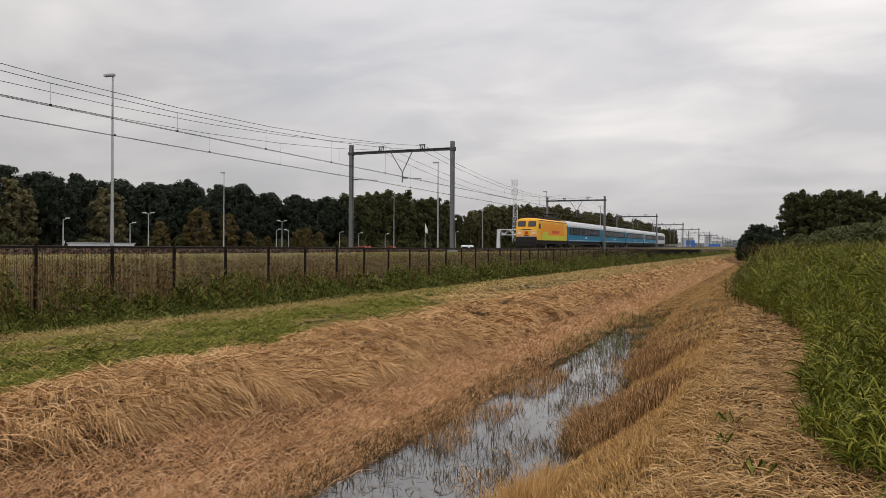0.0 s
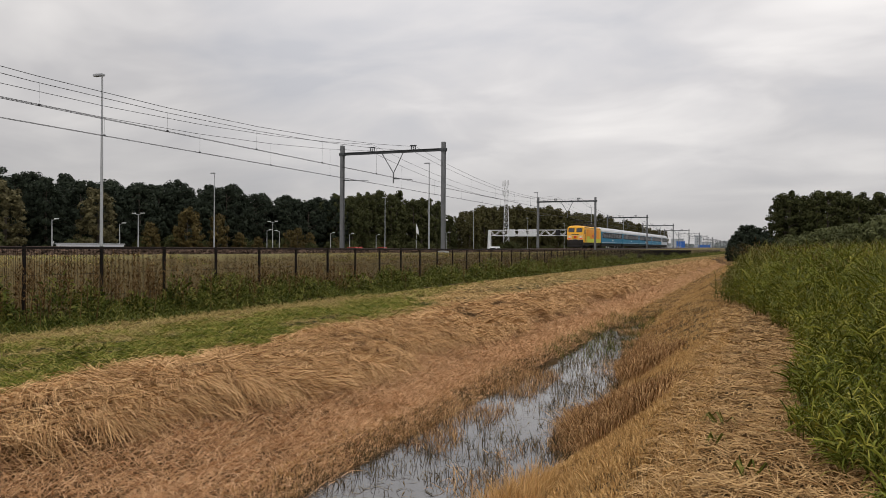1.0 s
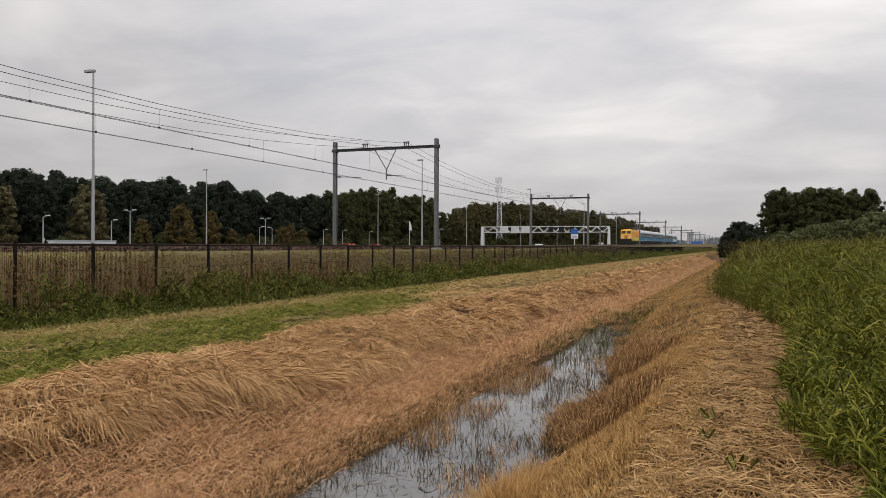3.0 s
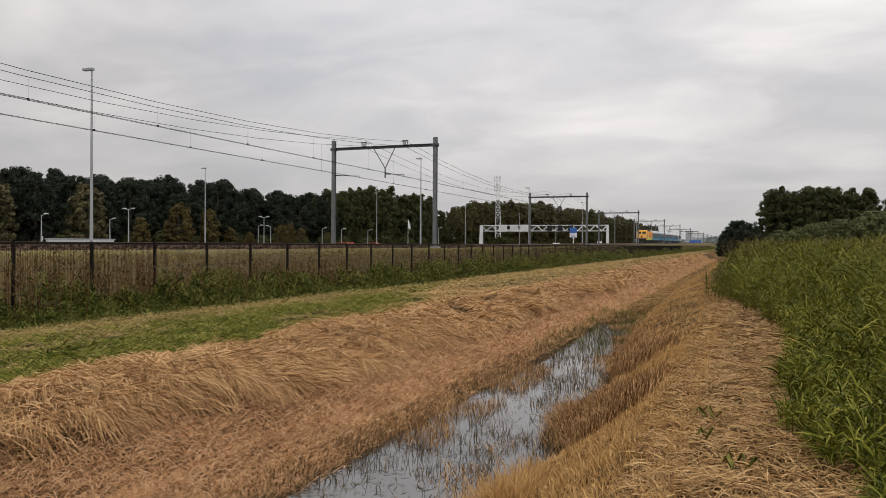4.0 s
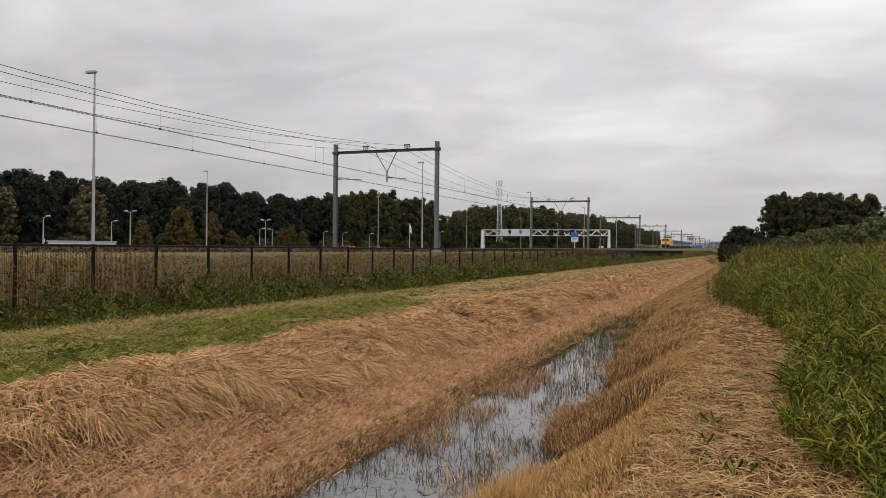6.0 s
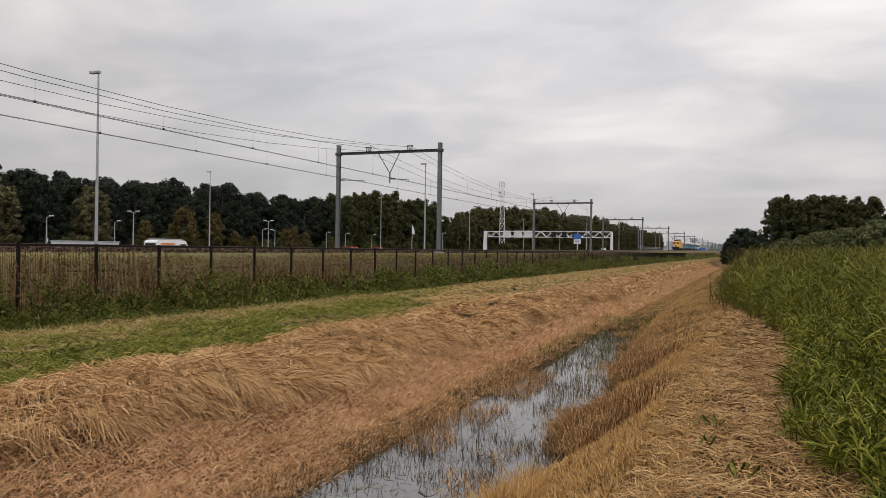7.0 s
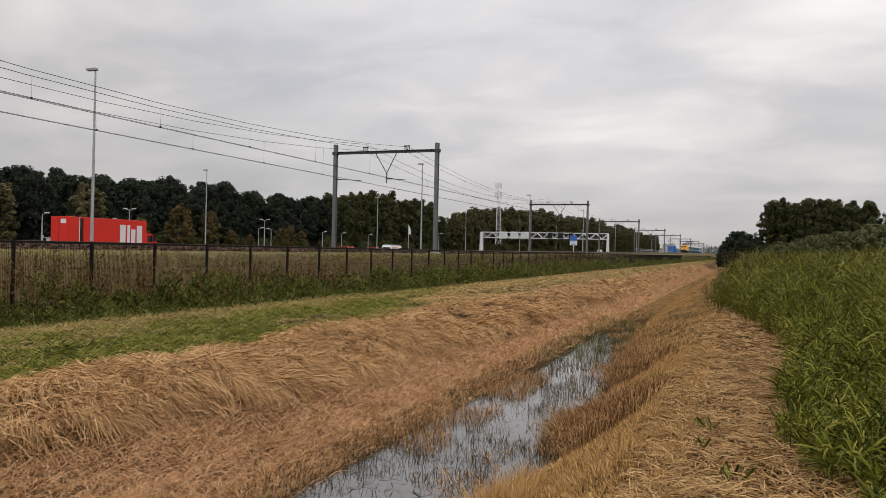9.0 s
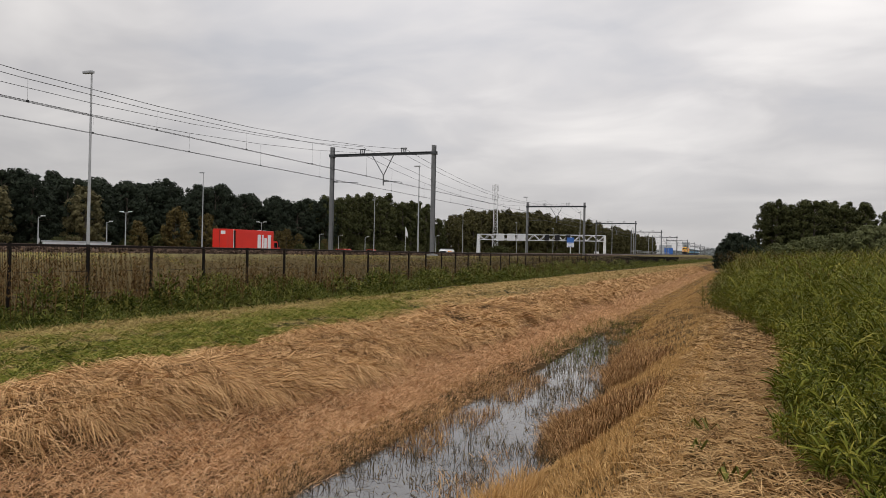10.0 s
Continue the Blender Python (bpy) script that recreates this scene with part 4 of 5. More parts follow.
def build_truck():
    # origin under the front bumper, the body reaches back along -y
    p = holder("box_truck", pose(-58, 0, 0), "red box truck with a short red box trailer", "truck")
    part("cargo_box", boxed(-1.27, 1.27, -9.85, -1.9, 1.1, 3.98, bevel=0.04), TRUCKRED, p)
    bm = bmesh.new()
    loft(bm, [[(-1.2, y, 0.6), (1.2, y, 0.6), (1.2, y, z), (-1.2, y, z)] for y, z in ((-1.88, 2.72), (-1.0, 2.68), (-0.5, 1.98), (-0.08, 1.66), (0.0, 0.9))])
    cab = part("cab", bm, TRUCKRED, p)
    bm = bmesh.new()
    loft(bm, [[(-1.05, y - 0.02, z0), (1.05, y - 0.02, z0), (1.05, y + 0.05, z0), (-1.05, y + 0.05, z0)] for y, z0 in ((-0.54, 2.04), (-0.95, 2.58))])
    part("windscreen", bm, PANE, cab)
    for s in (-1, 1):
        part("cab_side_window", boxed(s * 1.19, s * 1.215, -1.65, -0.95, 1.85, 2.5), PANE, cab)
        part("mirror", boxed(s * 1.3, s * 1.5, -0.95, -0.8, 1.9, 2.7, bevel=0.03), UNDER, cab)
    part("chassis", boxed(-0.9, 0.9, -9.8, -0.3, 0.55, 1.08, bevel=0.04), UNDER, p)
    brand_bars(p, 1.274)
    for y in (-1.0, -7.0, -8.3):
        for x in (-1.05, 1.05):
            build_wheel(p, x, y)
    part("trailer_box", boxed(-0.75, 1.27, -11.7, -10.37, 1.1, 3.98, bevel=0.04), TRUCKRED, p)
    part("trailer_front_post", boxed(1.2, 1.28, -10.365, -10.3, 1.1, 3.95), WHITE, p)
    # black block put between the boxes to paint the gap's shade
    part("gap_shade_fill", boxed(-0.7, 1.2, -10.36, -9.86, 1.0, 3.85), UNDER, p, "dark fill standing in for shade in the gap")
    part("drawbar", boxed(-0.3, 0.3, -10.4, -9.8, 0.7, 0.95), UNDER, p)
    part("trailer_chassis", boxed(-0.9, 0.9, -11.6, -10.4, 0.55, 1.08, bevel=0.04), UNDER, p)
    for x in (-1.05, 1.05):
        build_wheel(p, x, -11.0)
    part("door_seam", boxed(0.245, 0.275, -11.72, -11.7, 1.15, 3.9), UNDER, p)
    part("rear_label", boxed(0.45, 1.1, -11.712, -11.7, 3.35, 3.75), WHITE, p, "white rear label, unreadable")
    for x in (-0.55, 1.1):
        part("tail_lamp", boxed(x - 0.12, x + 0.12, -11.73, -11.7, 0.95, 1.08), REDLET, p)
    return p


def build_van(label, length, height, stripe):
    p = holder("delivery_van" if stripe else "white_car", pose(-58, 0, 0), label, "van" if stripe else "car")
    h = height
    prof = ((0.0, 0.45, 0.85), (-0.15, 0.4, 1.05), (-1.0, 0.38, 1.2), (-1.75, 0.38, h - 0.1), (-2.2, 0.38, h), (-length + 0.25, 0.38, h - 0.02), (-length, 0.42, h - 0.25))
    body = part("body", loft(bmesh.new(), [[(-0.95, y, z0), (0.95, y, z0), (0.97, y, z0 + (z1 - z0) * 0.5), (0.82, y, z1), (-0.82, y, z1), (-0.97, y, z0 + (z1 - z0) * 0.5)] for y, z0, z1 in prof]), WHITE, p)
    bm = bmesh.new()
    loft(bm, [[(-0.78, y, z), (0.78, y, z), (0.78, y + 0.05, z + 0.05), (-0.78, y + 0.05, z + 0.05)] for y, z in ((-1.05, 1.22), (-1.7, h - 0.14))])
    part("windscreen", bm, PANE, body)
    for s in (-1, 1):
        part("side_window", boxed(s * 0.9, s * 0.98, -2.7, -1.8, h * 0.56, h * 0.82, bevel=0.02), PANE, body)
        if stripe:
            part("side_stripe", boxed(s * 0.93, s * 0.985, -length + 0.5, -2.9, h * 0.62, h * 0.76, bevel=0.01), REDLET, body, "orange-red side stripe")
            part("side_stripe", boxed(s * 0.9, s * 0.972, -length + 0.6, -3.6, h * 0.8, h * 0.86, bevel=0.01), ORANGE, body, "orange side stripe")
        else:
            part("side_window", boxed(s * 0.88, s * 0.965, -length + 0.6, -2.8, h * 0.62, h * 0.84, bevel=0.02), PANE, body)
        for y in (-0.95, -length + 1.0):
            build_wheel(p, s * 0.85, y, 0.34, 0.22)
    if stripe:
        for x in (-0.7, 0.7):
            part("roof_rack_bar", boxed(x - 0.03, x + 0.03, -length + 0.3, -2.2, h + 0.08, h + 0.14), GALV, body)
        for k in range(4):
            part("roof_rack_foot", boxed(-0.75, 0.75, -2.5 - k * 1.05, -2.42 - k * 1.05, h - 0.03, h + 0.09), GALV, body)
    part("rear_window", boxed(-0.7, 0.7, -length - 0.01, -length + 0.12, h * 0.6, h * 0.85, bevel=0.02), PANE, body)
    return p


TRUCK = build_truck()
VAN = build_van("white delivery van with orange side stripes", 6.2, 2.3, True)
CAR = build_van("white estate car on the motorway", 4.8, 2.35, False)

for x, y, r in ((-97, 171, 8), (-98, 176, -6), (-97, 188, 4)):
    p = holder("parked_car", pose(x, y, 0.35, 0, 0, r + 90), "red parked car before the wood", "car", "red parked cars")
    part("body", loft(bmesh.new(), [[(-0.85, yy, 0.35), (0.85, yy, 0.35), (0.85, yy, 0.5 + (z - 0.5) * 0.6), (0.7, yy, z), (-0.7, yy, z), (-0.85, yy, 0.5 + (z - 0.5) * 0.6)]
                                    for yy, z in ((0, 0.8), (-1.0, 1.0), (-1.6, 1.7), (-3.6, 1.75), (-4.3, 1.0))]), PARKEDRED, p)
    part("side_window", boxed(-0.8, 0.8, -3.4, -1.7, 1.2, 1.55, bevel=0.03), PANE, p)
    for s in (-1, 1):
        for yy in (-0.8, -3.5):
            build_wheel(p, s * 0.75, yy, 0.32, 0.2)


# ---- trees ----
def build_tree(kind, h, spread, mat, seed, leaves, leaf, low=0.12, label="", category="tree", group="", narrow=1.0):
    r = np.random.default_rng(seed)
    p = holder(kind, pose(0, 0, 0), label, category, group)
    bm = bmesh.new()
    tube(bm, (0, 0, -0.3), (0.15, 0.1, h * 0.45), h * 0.022, h * 0.014, 8)
    tube(bm, (0.15, 0.1, h * 0.44), (0.0, 0.1, h * 0.9), h * 0.014, h * 0.004, 7)
    part("trunk", bm, BARK, p)
    bm = bmesh.new()
    cl = []
    for i in range(16):
        a, z = r.uniform(0, 6.28), h * (low + 0.1 + (0.8 - low) * i / 16)
        k = spread * (0.35 + 0.65 * math.sin(math.pi * min(1, (z / h - low) / (1.05 - low)) ** 0.8)) * r.uniform(0.5, 0.8)
        e = (math.cos(a) * k, math.sin(a) * k, z + h * r.uniform(0.03, 0.12) * narrow)
        tube(bm, (0.1, 0.1, z), e, h * 0.006, h * 0.002, 5)
        cl.append(e)
    part("branching", bm, BARK, p)["kind"] = "stuff"
    # leaf clumps gathered round limb ends and inside the crown
    n_cl = 90
    C = []
    for i in range(n_cl):
        t = (i + r.uniform(0, 1)) / n_cl
        z = low + (0.97 - low) * t
        a = r.uniform(0, 6.28)
        R = spread * max(0.22, 1 - (abs(t - 0.42) / 0.62) ** 2.4) * math.sqrt(r.uniform(0.12, 1))
        C.append((math.cos(a) * R * 0.86, math.sin(a) * R * 0.86, z * h))
    C = np.array(C + cl)
    idx = r.integers(0, len(C), leaves)
    size = spread * r.uniform(0.10, 0.27, len(C))
    off = unit(r.normal(size=(leaves, 3))) * (r.uniform(0.3, 1, (leaves, 1)) ** 0.6)
    P = C[idx] + off * size[idx][:, None] * np.array([1, 1, 0.85 * narrow])
    P[:, 2] = np.clip(P[:, 2], h * low * 0.4, h)
    out = unit(unit(off) + 0.45 * r.normal(size=(leaves, 3)) + 0.5 * unit(P - np.array([0, 0, h * 0.45])))
    D = unit(np.cross(out, r.normal(size=(leaves, 3))))
    crown_mesh(P, D, r.uniform(0.55, 1.35, leaves) * leaf, mat, p, out)
    return p


def scatter(protos, spots, seed):
    r = np.random.default_rng(seed)
    for i, (x, y, s) in enumerate(spots):
        src = protos[int(r.integers(0, len(protos)))]
        c = copy_thing(src, pose(x, y, -0.3, 0, 0, r.uniform(0, 360)))
        c.scale = (s * r.uniform(0.9, 1.15), s * r.uniform(0.9, 1.15), s * r.uniform(0.92, 1.08))


def build_woods():
    r = np.random.default_rng(21)
    dark = [build_tree("dark_tree", 15, 4.6, LEAF_DARK, 30 + i, 9000, 0.34, 0.02, "dark green broadleaf tree in the roadside wood", group="trees of the dark wood") for i in range(3)]
    pop = [build_tree("poplar", 20, 4.4, LEAF_GREEN, 40 + i, 8000, 0.38, 0.02, "tall green poplar in the roadside wood", group="poplars of the wood", narrow=1.2) for i in range(3)]
    olive = [build_tree("olive_poplar", 20, 4.4, LEAF_OLIVE, 50 + i, 5000, 0.52, 0.02, "olive-green poplar in the far wood", group="poplars of the wood", narrow=1.2) for i in range(2)]
    rust = [build_tree("autumn_tree", 8, 2.5, LEAF_RUST, 60 + i, 4200, 0.30, 0.03, "young tree with rusty autumn leaves", group="autumn trees before the wood") for i in range(2)]
    grey = [build_tree("greybrown_tree", 12, 3.4, LEAF_GREY, 70, 5000, 0.36, 0.02, "grey-brown broadleaf tree before the wood", group="autumn trees before the wood")]
    bush = [build_tree("bush", 4, 2.3, LEAF_GREEN, 80 + i, 1900, 0.32, 0.01, "green bush at the edge of the wood", "bush", "bushes along the wood") for i in range(2)]
    willow = [build_tree("willow_bush", 4, 2.2, LEAF_WILLOW, 95 + i, 5200, 0.17, 0.01, "grey-green willow bush beside the reed bed", "bush", "willows behind the reeds") for i in range(2)]
    dusk = [build_tree("dark_bush", 4, 2.0, LEAF_DARK, 90, 5200, 0.2, 0.01, "dark green bush beside the mown strip", "bush", "bushes along the wood")]
    for i, q in enumerate(willow + dusk + dark + pop + olive + rust + grey + bush):
        q.location = (-150 - 9 * (i % 6), -60 - 10 * i, -0.3)
    spots = []
    for y in np.arange(30.0, 205, 5.4):
        h = np.interp(y, (30, 50, 75, 95, 130, 205), (18.6, 17.2, 15.2, 14.6, 15.0, 16.8)) / 15
        for row, x in enumerate((-117, -125)):
            spots.append((x + r.uniform(-3, 3), y + r.uniform(-2, 2) + row * 2.7, (h + 0.05 * row) * r.uniform(0.9, 1.08)))
    spots += [(-135 + r.uniform(-3, 3), y, 1.12 * r.uniform(0.95, 1.05)) for y in np.arange(40, 215, 9.0)]
    scatter(dark, spots, 1)
    spots = []
    for y in np.arange(198.0, 289, 5.2):
        for row, x in enumerate((-112, -119)):
            spots.append((x + r.uniform(-2, 2), y + r.uniform(-1.5, 1.5) + row * 2, np.interp(y, (198, 225, 255, 272, 289), (0.86, 0.98, 1.02, 0.93, 0.66)) * r.uniform(0.95, 1.06)))
    scatter(pop, spots, 2)
    spots = []
    y = 282.0
    while y < 1000:
        h = np.interp(y, (282, 292, 304, 370, 430, 570, 780, 1000), (12.5, 16.5, 19.0, 22.6, 24.6, 26.2, 25.5, 25)) / 20
        for row, x in enumerate((-104, -112)):
            spots.append((x + r.uniform(-2, 2), y + r.uniform(-2, 2) + row * 3, h * r.uniform(0.96, 1.05)))
        y += 5.5 if y < 420 else 8 if y < 620 else 12
    scatter(olive, spots, 3)
    scatter(rust, [(-101, 118, 1.2), (-101, 127, 1.05), (-102, 109, 0.8), (-101, 134, 0.62), (-100, 139, 0.55), (-101, 153, 0.8), (-102, 158, 0.85), (-103, 165, 0.7), (-103, 178, 0.6)], 4)
    scatter(grey, [(-103, 98.0, 1.05), (-105, 82, 1.1), (-104, 75, 1.05), (-107, 66, 1.1)], 5)
    edge = [(-104 + r.uniform(-4, 4), y, r.uniform(0.5, 1.1)) for y in np.arange(50, 300, 4.5)]
    edge += [(-97 + r.uniform(-3, 3), y, r.uniform(0.6, 1.3)) for y in np.arange(300, 600, 9)]
    scatter(bush, edge, 6)
    # woods at the end of the line, their haze painted into the leaf colour
    n = 9000
    y = r.uniform(1250, 1700, n)
    x = r.uniform(-130, 70, n)
    top = 13 + 9 * vnoise(x, y * 0, 0.03, 91) + 5 * vnoise(x, y * 0, 0.11, 92)
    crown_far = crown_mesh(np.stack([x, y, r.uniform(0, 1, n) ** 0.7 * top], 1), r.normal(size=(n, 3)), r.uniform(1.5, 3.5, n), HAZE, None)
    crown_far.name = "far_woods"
    tagged(crown_far, "far woods with haze painted into their grey-green colour", "woods", kind="stuff")
    for bx, by, w, h in ((-96, 1100, 16, 17), (-74, 1180, 9, 23), (-60, 1150, 14, 13)):
        q = holder("far_building", pose(bx, by, -0.3), "distant building painted pale grey for haze", "building", "buildings in the distance")
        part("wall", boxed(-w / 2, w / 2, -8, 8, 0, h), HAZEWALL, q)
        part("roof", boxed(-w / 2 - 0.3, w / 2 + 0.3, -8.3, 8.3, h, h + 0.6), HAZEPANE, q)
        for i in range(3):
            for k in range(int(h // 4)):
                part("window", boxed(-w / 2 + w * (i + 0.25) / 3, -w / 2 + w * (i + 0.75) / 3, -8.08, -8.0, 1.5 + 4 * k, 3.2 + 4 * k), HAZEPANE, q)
    # copse and bushes on the other side
    spots = []
    for k in range(24):
        spots.append((6.6 + 1.3 * k + r.uniform(-0.6, 0.6), 262 + r.uniform(-8, 14), (1.16, 1.27)[k] if k < 2 else 1.3 * r.uniform(0.97, 1.03)))
    spots += [(38 + 3 * k, 268 + r.uniform(-6, 6), 1.05 * r.uniform(0.96, 1.04)) for k in range(6)]
    scatter(pop, [(a, b, s * 0.76) for a, b, s in spots], 7)
    scatter(dusk, [(-3.4 + 1.4 * k, 150 + r.uniform(-4, 8), v) for k, v in enumerate((0.8, 1.45, 1.75, 1.55, 1.2, 1.0))], 8)
    scatter(willow, [(5 + 1.2 * k, 118 + r.uniform(-8, 8), 1.0 + 0.06 * k) for k in range(20)], 9)


build_woods()


# ---- grass, straw and reeds ----
def area(n, x0, x1, y0, y1, power=1.0):
    """Random feet over a stretch; power above 1 crowds them towards the low y."""
    x = rng.uniform(x0, x1, n)
    y = y0 + (y1 - y0) * rng.uniform(0, 1, n) ** power
    return x, y


def feet(x, y, lift=0.0):
    return np.stack([x, y, gz(x, y) + lift], 1)


def slope_dir(x, y):
    d = (gz(x + 0.15, y) - gz(x - 0.15, y)) / 0.3
    return unit(np.stack([np.ones_like(x), np.zeros_like(x), d], 1))


def green_edge(y):
    """Where the strewn straw gives way to green clippings."""
    y = np.asarray(y, float)
    return np.interp(y, (0, 7.5, 12, 16, 24, 31, 42), (-9.6, -9.3, -8.9, -8.8, -10.4, -12.6, -15.4)) + 0.9 * vnoise(y * 0 + 4, y, 0.3, 23)


def build_straw():
    for n, y0, y1, pw, wide in ((26000, 2.5, 17, 1.2, 1.0), (19000, 17, 42, 1.2, 1.8), (22000, 42, 150, 1.3, 3.0)):
        # tangled mat on the upper bank, gathered in locks that lie over one another
        k = n // 6
        cy = y0 + (y1 - y0) * rng.uniform(0, 1, k) ** pw
        e = shelf_edge(cy)
        cx = e - 0.1 - (e + 9.0) * -rng.uniform(-1, 0, k)
        ca = 6.3 * vnoise(cx, cy, 0.7, 66) + rng.normal(0, 0.8, k)
        hump = 0.22 * np.clip(vnoise(cx, cy, 1.3, 65) + 0.5 * vnoise(cx, cy, 3.3, 67) + 0.1, 0, 1)
        i = np.repeat(np.arange(k), 7)
        m = len(i)
        x, y = cx[i] + rng.normal(0, 0.05, m), cy[i] + rng.normal(0, 0.05, m)
        a = ca[i] + rng.normal(0, 0.35, m)
        P = feet(x, y, 0.0)
        P[:, 2] += rng.uniform(0, 0.08, m) + hump[i]
        D = np.stack([np.cos(a) + 0.3, np.sin(a), rng.uniform(0.0, 0.45, m)], 1)
        blades("crest_straw", P, D, rng.uniform(0.25, 0.6, m), rng.uniform(0.006, 0.011, m) * wide, rng.uniform(0.4, 1.4, m), STRAW, "tangled dry straw swathe along the ditch crest", flat=0.4)
        # fringe combed over the broken edge of the mat in long locks
        k = n // 8
        cy = y0 + (y1 - y0) * rng.uniform(0, 1, k) ** pw
        back = rng.uniform(0, 1, k)
        thick = vnoise(cy * 0 + 7, cy, 0.6, 68) + 0.7 * vnoise(back * 3, cy, 1.6, 70)
        cy, back = cy[thick > -0.18], back[thick > -0.18]
        k = len(cy)
        cx = shelf_edge(cy) - 0.04 - 0.75 * back ** 1.4 + rng.normal(0, 0.07, k)
        comb = 1.6 * vnoise(cx, cy, 0.7, 62) + 1.6 * vnoise(cx, cy, 2.2, 64) - 0.2 + rng.normal(0, 0.3, k)
        lift = 0.01 + 0.12 * np.clip(vnoise(cx, cy, 1.6, 63) + 0.35, 0, 1)
        long = rng.uniform(0.55, 1.25, k)
        i = np.repeat(np.arange(k), 8)
        m = len(i)
        x, y = cx[i] + rng.normal(0, 0.05, m), cy[i] + rng.normal(0, 0.05, m)
        P = feet(x, y)
        P[:, 2] += lift[i] * rng.uniform(0.2, 1, m)
        D = np.stack([np.ones(m), comb[i] + rng.normal(0, 0.3, m), rng.uniform(-0.1, 0.5, m)], 1)
        blades("hanging_straw", P, D, rng.uniform(0.25, 0.62, m) * long[i], rng.uniform(0.005, 0.011, m) * wide, rng.uniform(0.5, 2.0, m), STRAW, "combed straw hanging over the ditch edge", flat=0.4, bends=3 if y0 < 10 else 2)
        # short matted straw on the slope below
        m = int(n * 2.5)
        x, y = area(m, -7.1, -4.55, y0, y1, pw)
        x = np.where(x < shelf_edge(y) - 0.15, x + 1.4, x)
        a = rng.uniform(0, 6.28, m)
        D = np.stack([np.cos(a) + 0.2, np.sin(a), rng.uniform(0.1, 1.1, m)], 1)
        blades("matted_straw", feet(x, y), D, rng.uniform(0.06, 0.2, m) * (1 + 0.9 * np.clip(vnoise(x, y, 1.4, 75), 0, 1)), rng.uniform(0.005, 0.010, m) * wide, rng.uniform(0.0, 0.6, m), LOWSTRAW, "short matted straw on the ditch slope", flat=0.3)
    # straw strewn over the mown field, thinning out into the green
    for n, y0, y1, wide in ((24000, 4, 34, 1.2), (26000, 26, 90, 2.6), (9000, 90, 240, 7.0)):
        y = y0 + (y1 - y0) * rng.uniform(0, 1, n) ** 1.15
        x = -8.0 + (green_edge(y) + 7.6) * rng.uniform(0, 1, n) ** 0.75 + rng.normal(0, 0.25, n)
        a = rng.uniform(0, 6.28, n)
        blades("stray_straw", feet(x, y, 0.01), np.stack([np.cos(a), np.sin(a), rng.uniform(0, 0.5, n)], 1), rng.uniform(0.12, 0.34, n), rng.uniform(0.006, 0.011, n) * wide, rng.uniform(0.2, 1.0, n), FIELDSTRAW, "stray straw spread over the mown field", flat=0.4)
    # stubble by the water and on the opposite bank
    for n, x0, x1, y0, y1, wide in ((44000, -2.35, -0.4, 2.5, 16, 1.0), (17000, -3.0, -0.3, 16, 42, 2.0), (9000, -3.6, -0.4, 42, 130, 5.0), (5000, -9.0, 0.2, 125, 420, 16.0), (9000, -5.2, -4.6, 2.5, 26, 1.1), (16000, -5.2, -2.5, 24, 60, 2.4), (7000, -5.2, -2.5, 60, 140, 5.5)):
        x, y = area(n, x0, x1, y0, y1, 1.2)
        D = np.stack([rng.normal(0, 0.45, n), rng.normal(-0.1, 0.45, n), np.ones(n)], 1)
        blades("stubble", feet(x, y), D, rng.uniform(0.04, 0.10, n) * (1 + 0.8 * np.clip(vnoise(x, y, 0.9, 71), 0, 1)), rng.uniform(0.005, 0.009, n) * wide, rng.uniform(0, 0.9, n), STUBBLE, "short golden stubble on the ditch bank")
    # loose hay beside the reeds
    for n, y0, y1, wide in ((26000, 2.5, 14, 1.0), (9000, 14, 30, 1.8), (5000, 30, 110, 4.0)):
        x, y = area(n, -0.75, 0.9, y0, y1, 1.2)
        keep = vnoise(x, y, 1.5, 73) + 0.5 * vnoise(x, y, 4.0, 74) > -0.5
        x, y = x[keep], y[keep]
        n = len(x)
        a = rng.uniform(0, 6.28, n)
        D = np.stack([np.cos(a), np.sin(a), rng.uniform(-0.05, 0.35, n)], 1)
        blades("loose_hay", feet(x, y, 0.02), D, rng.uniform(0.12, 0.36, n), rng.uniform(0.006, 0.012, n) * wide, rng.uniform(0.1, 0.9, n), HAY, "loose dry hay spread beside the reed bed", flat=0.5)


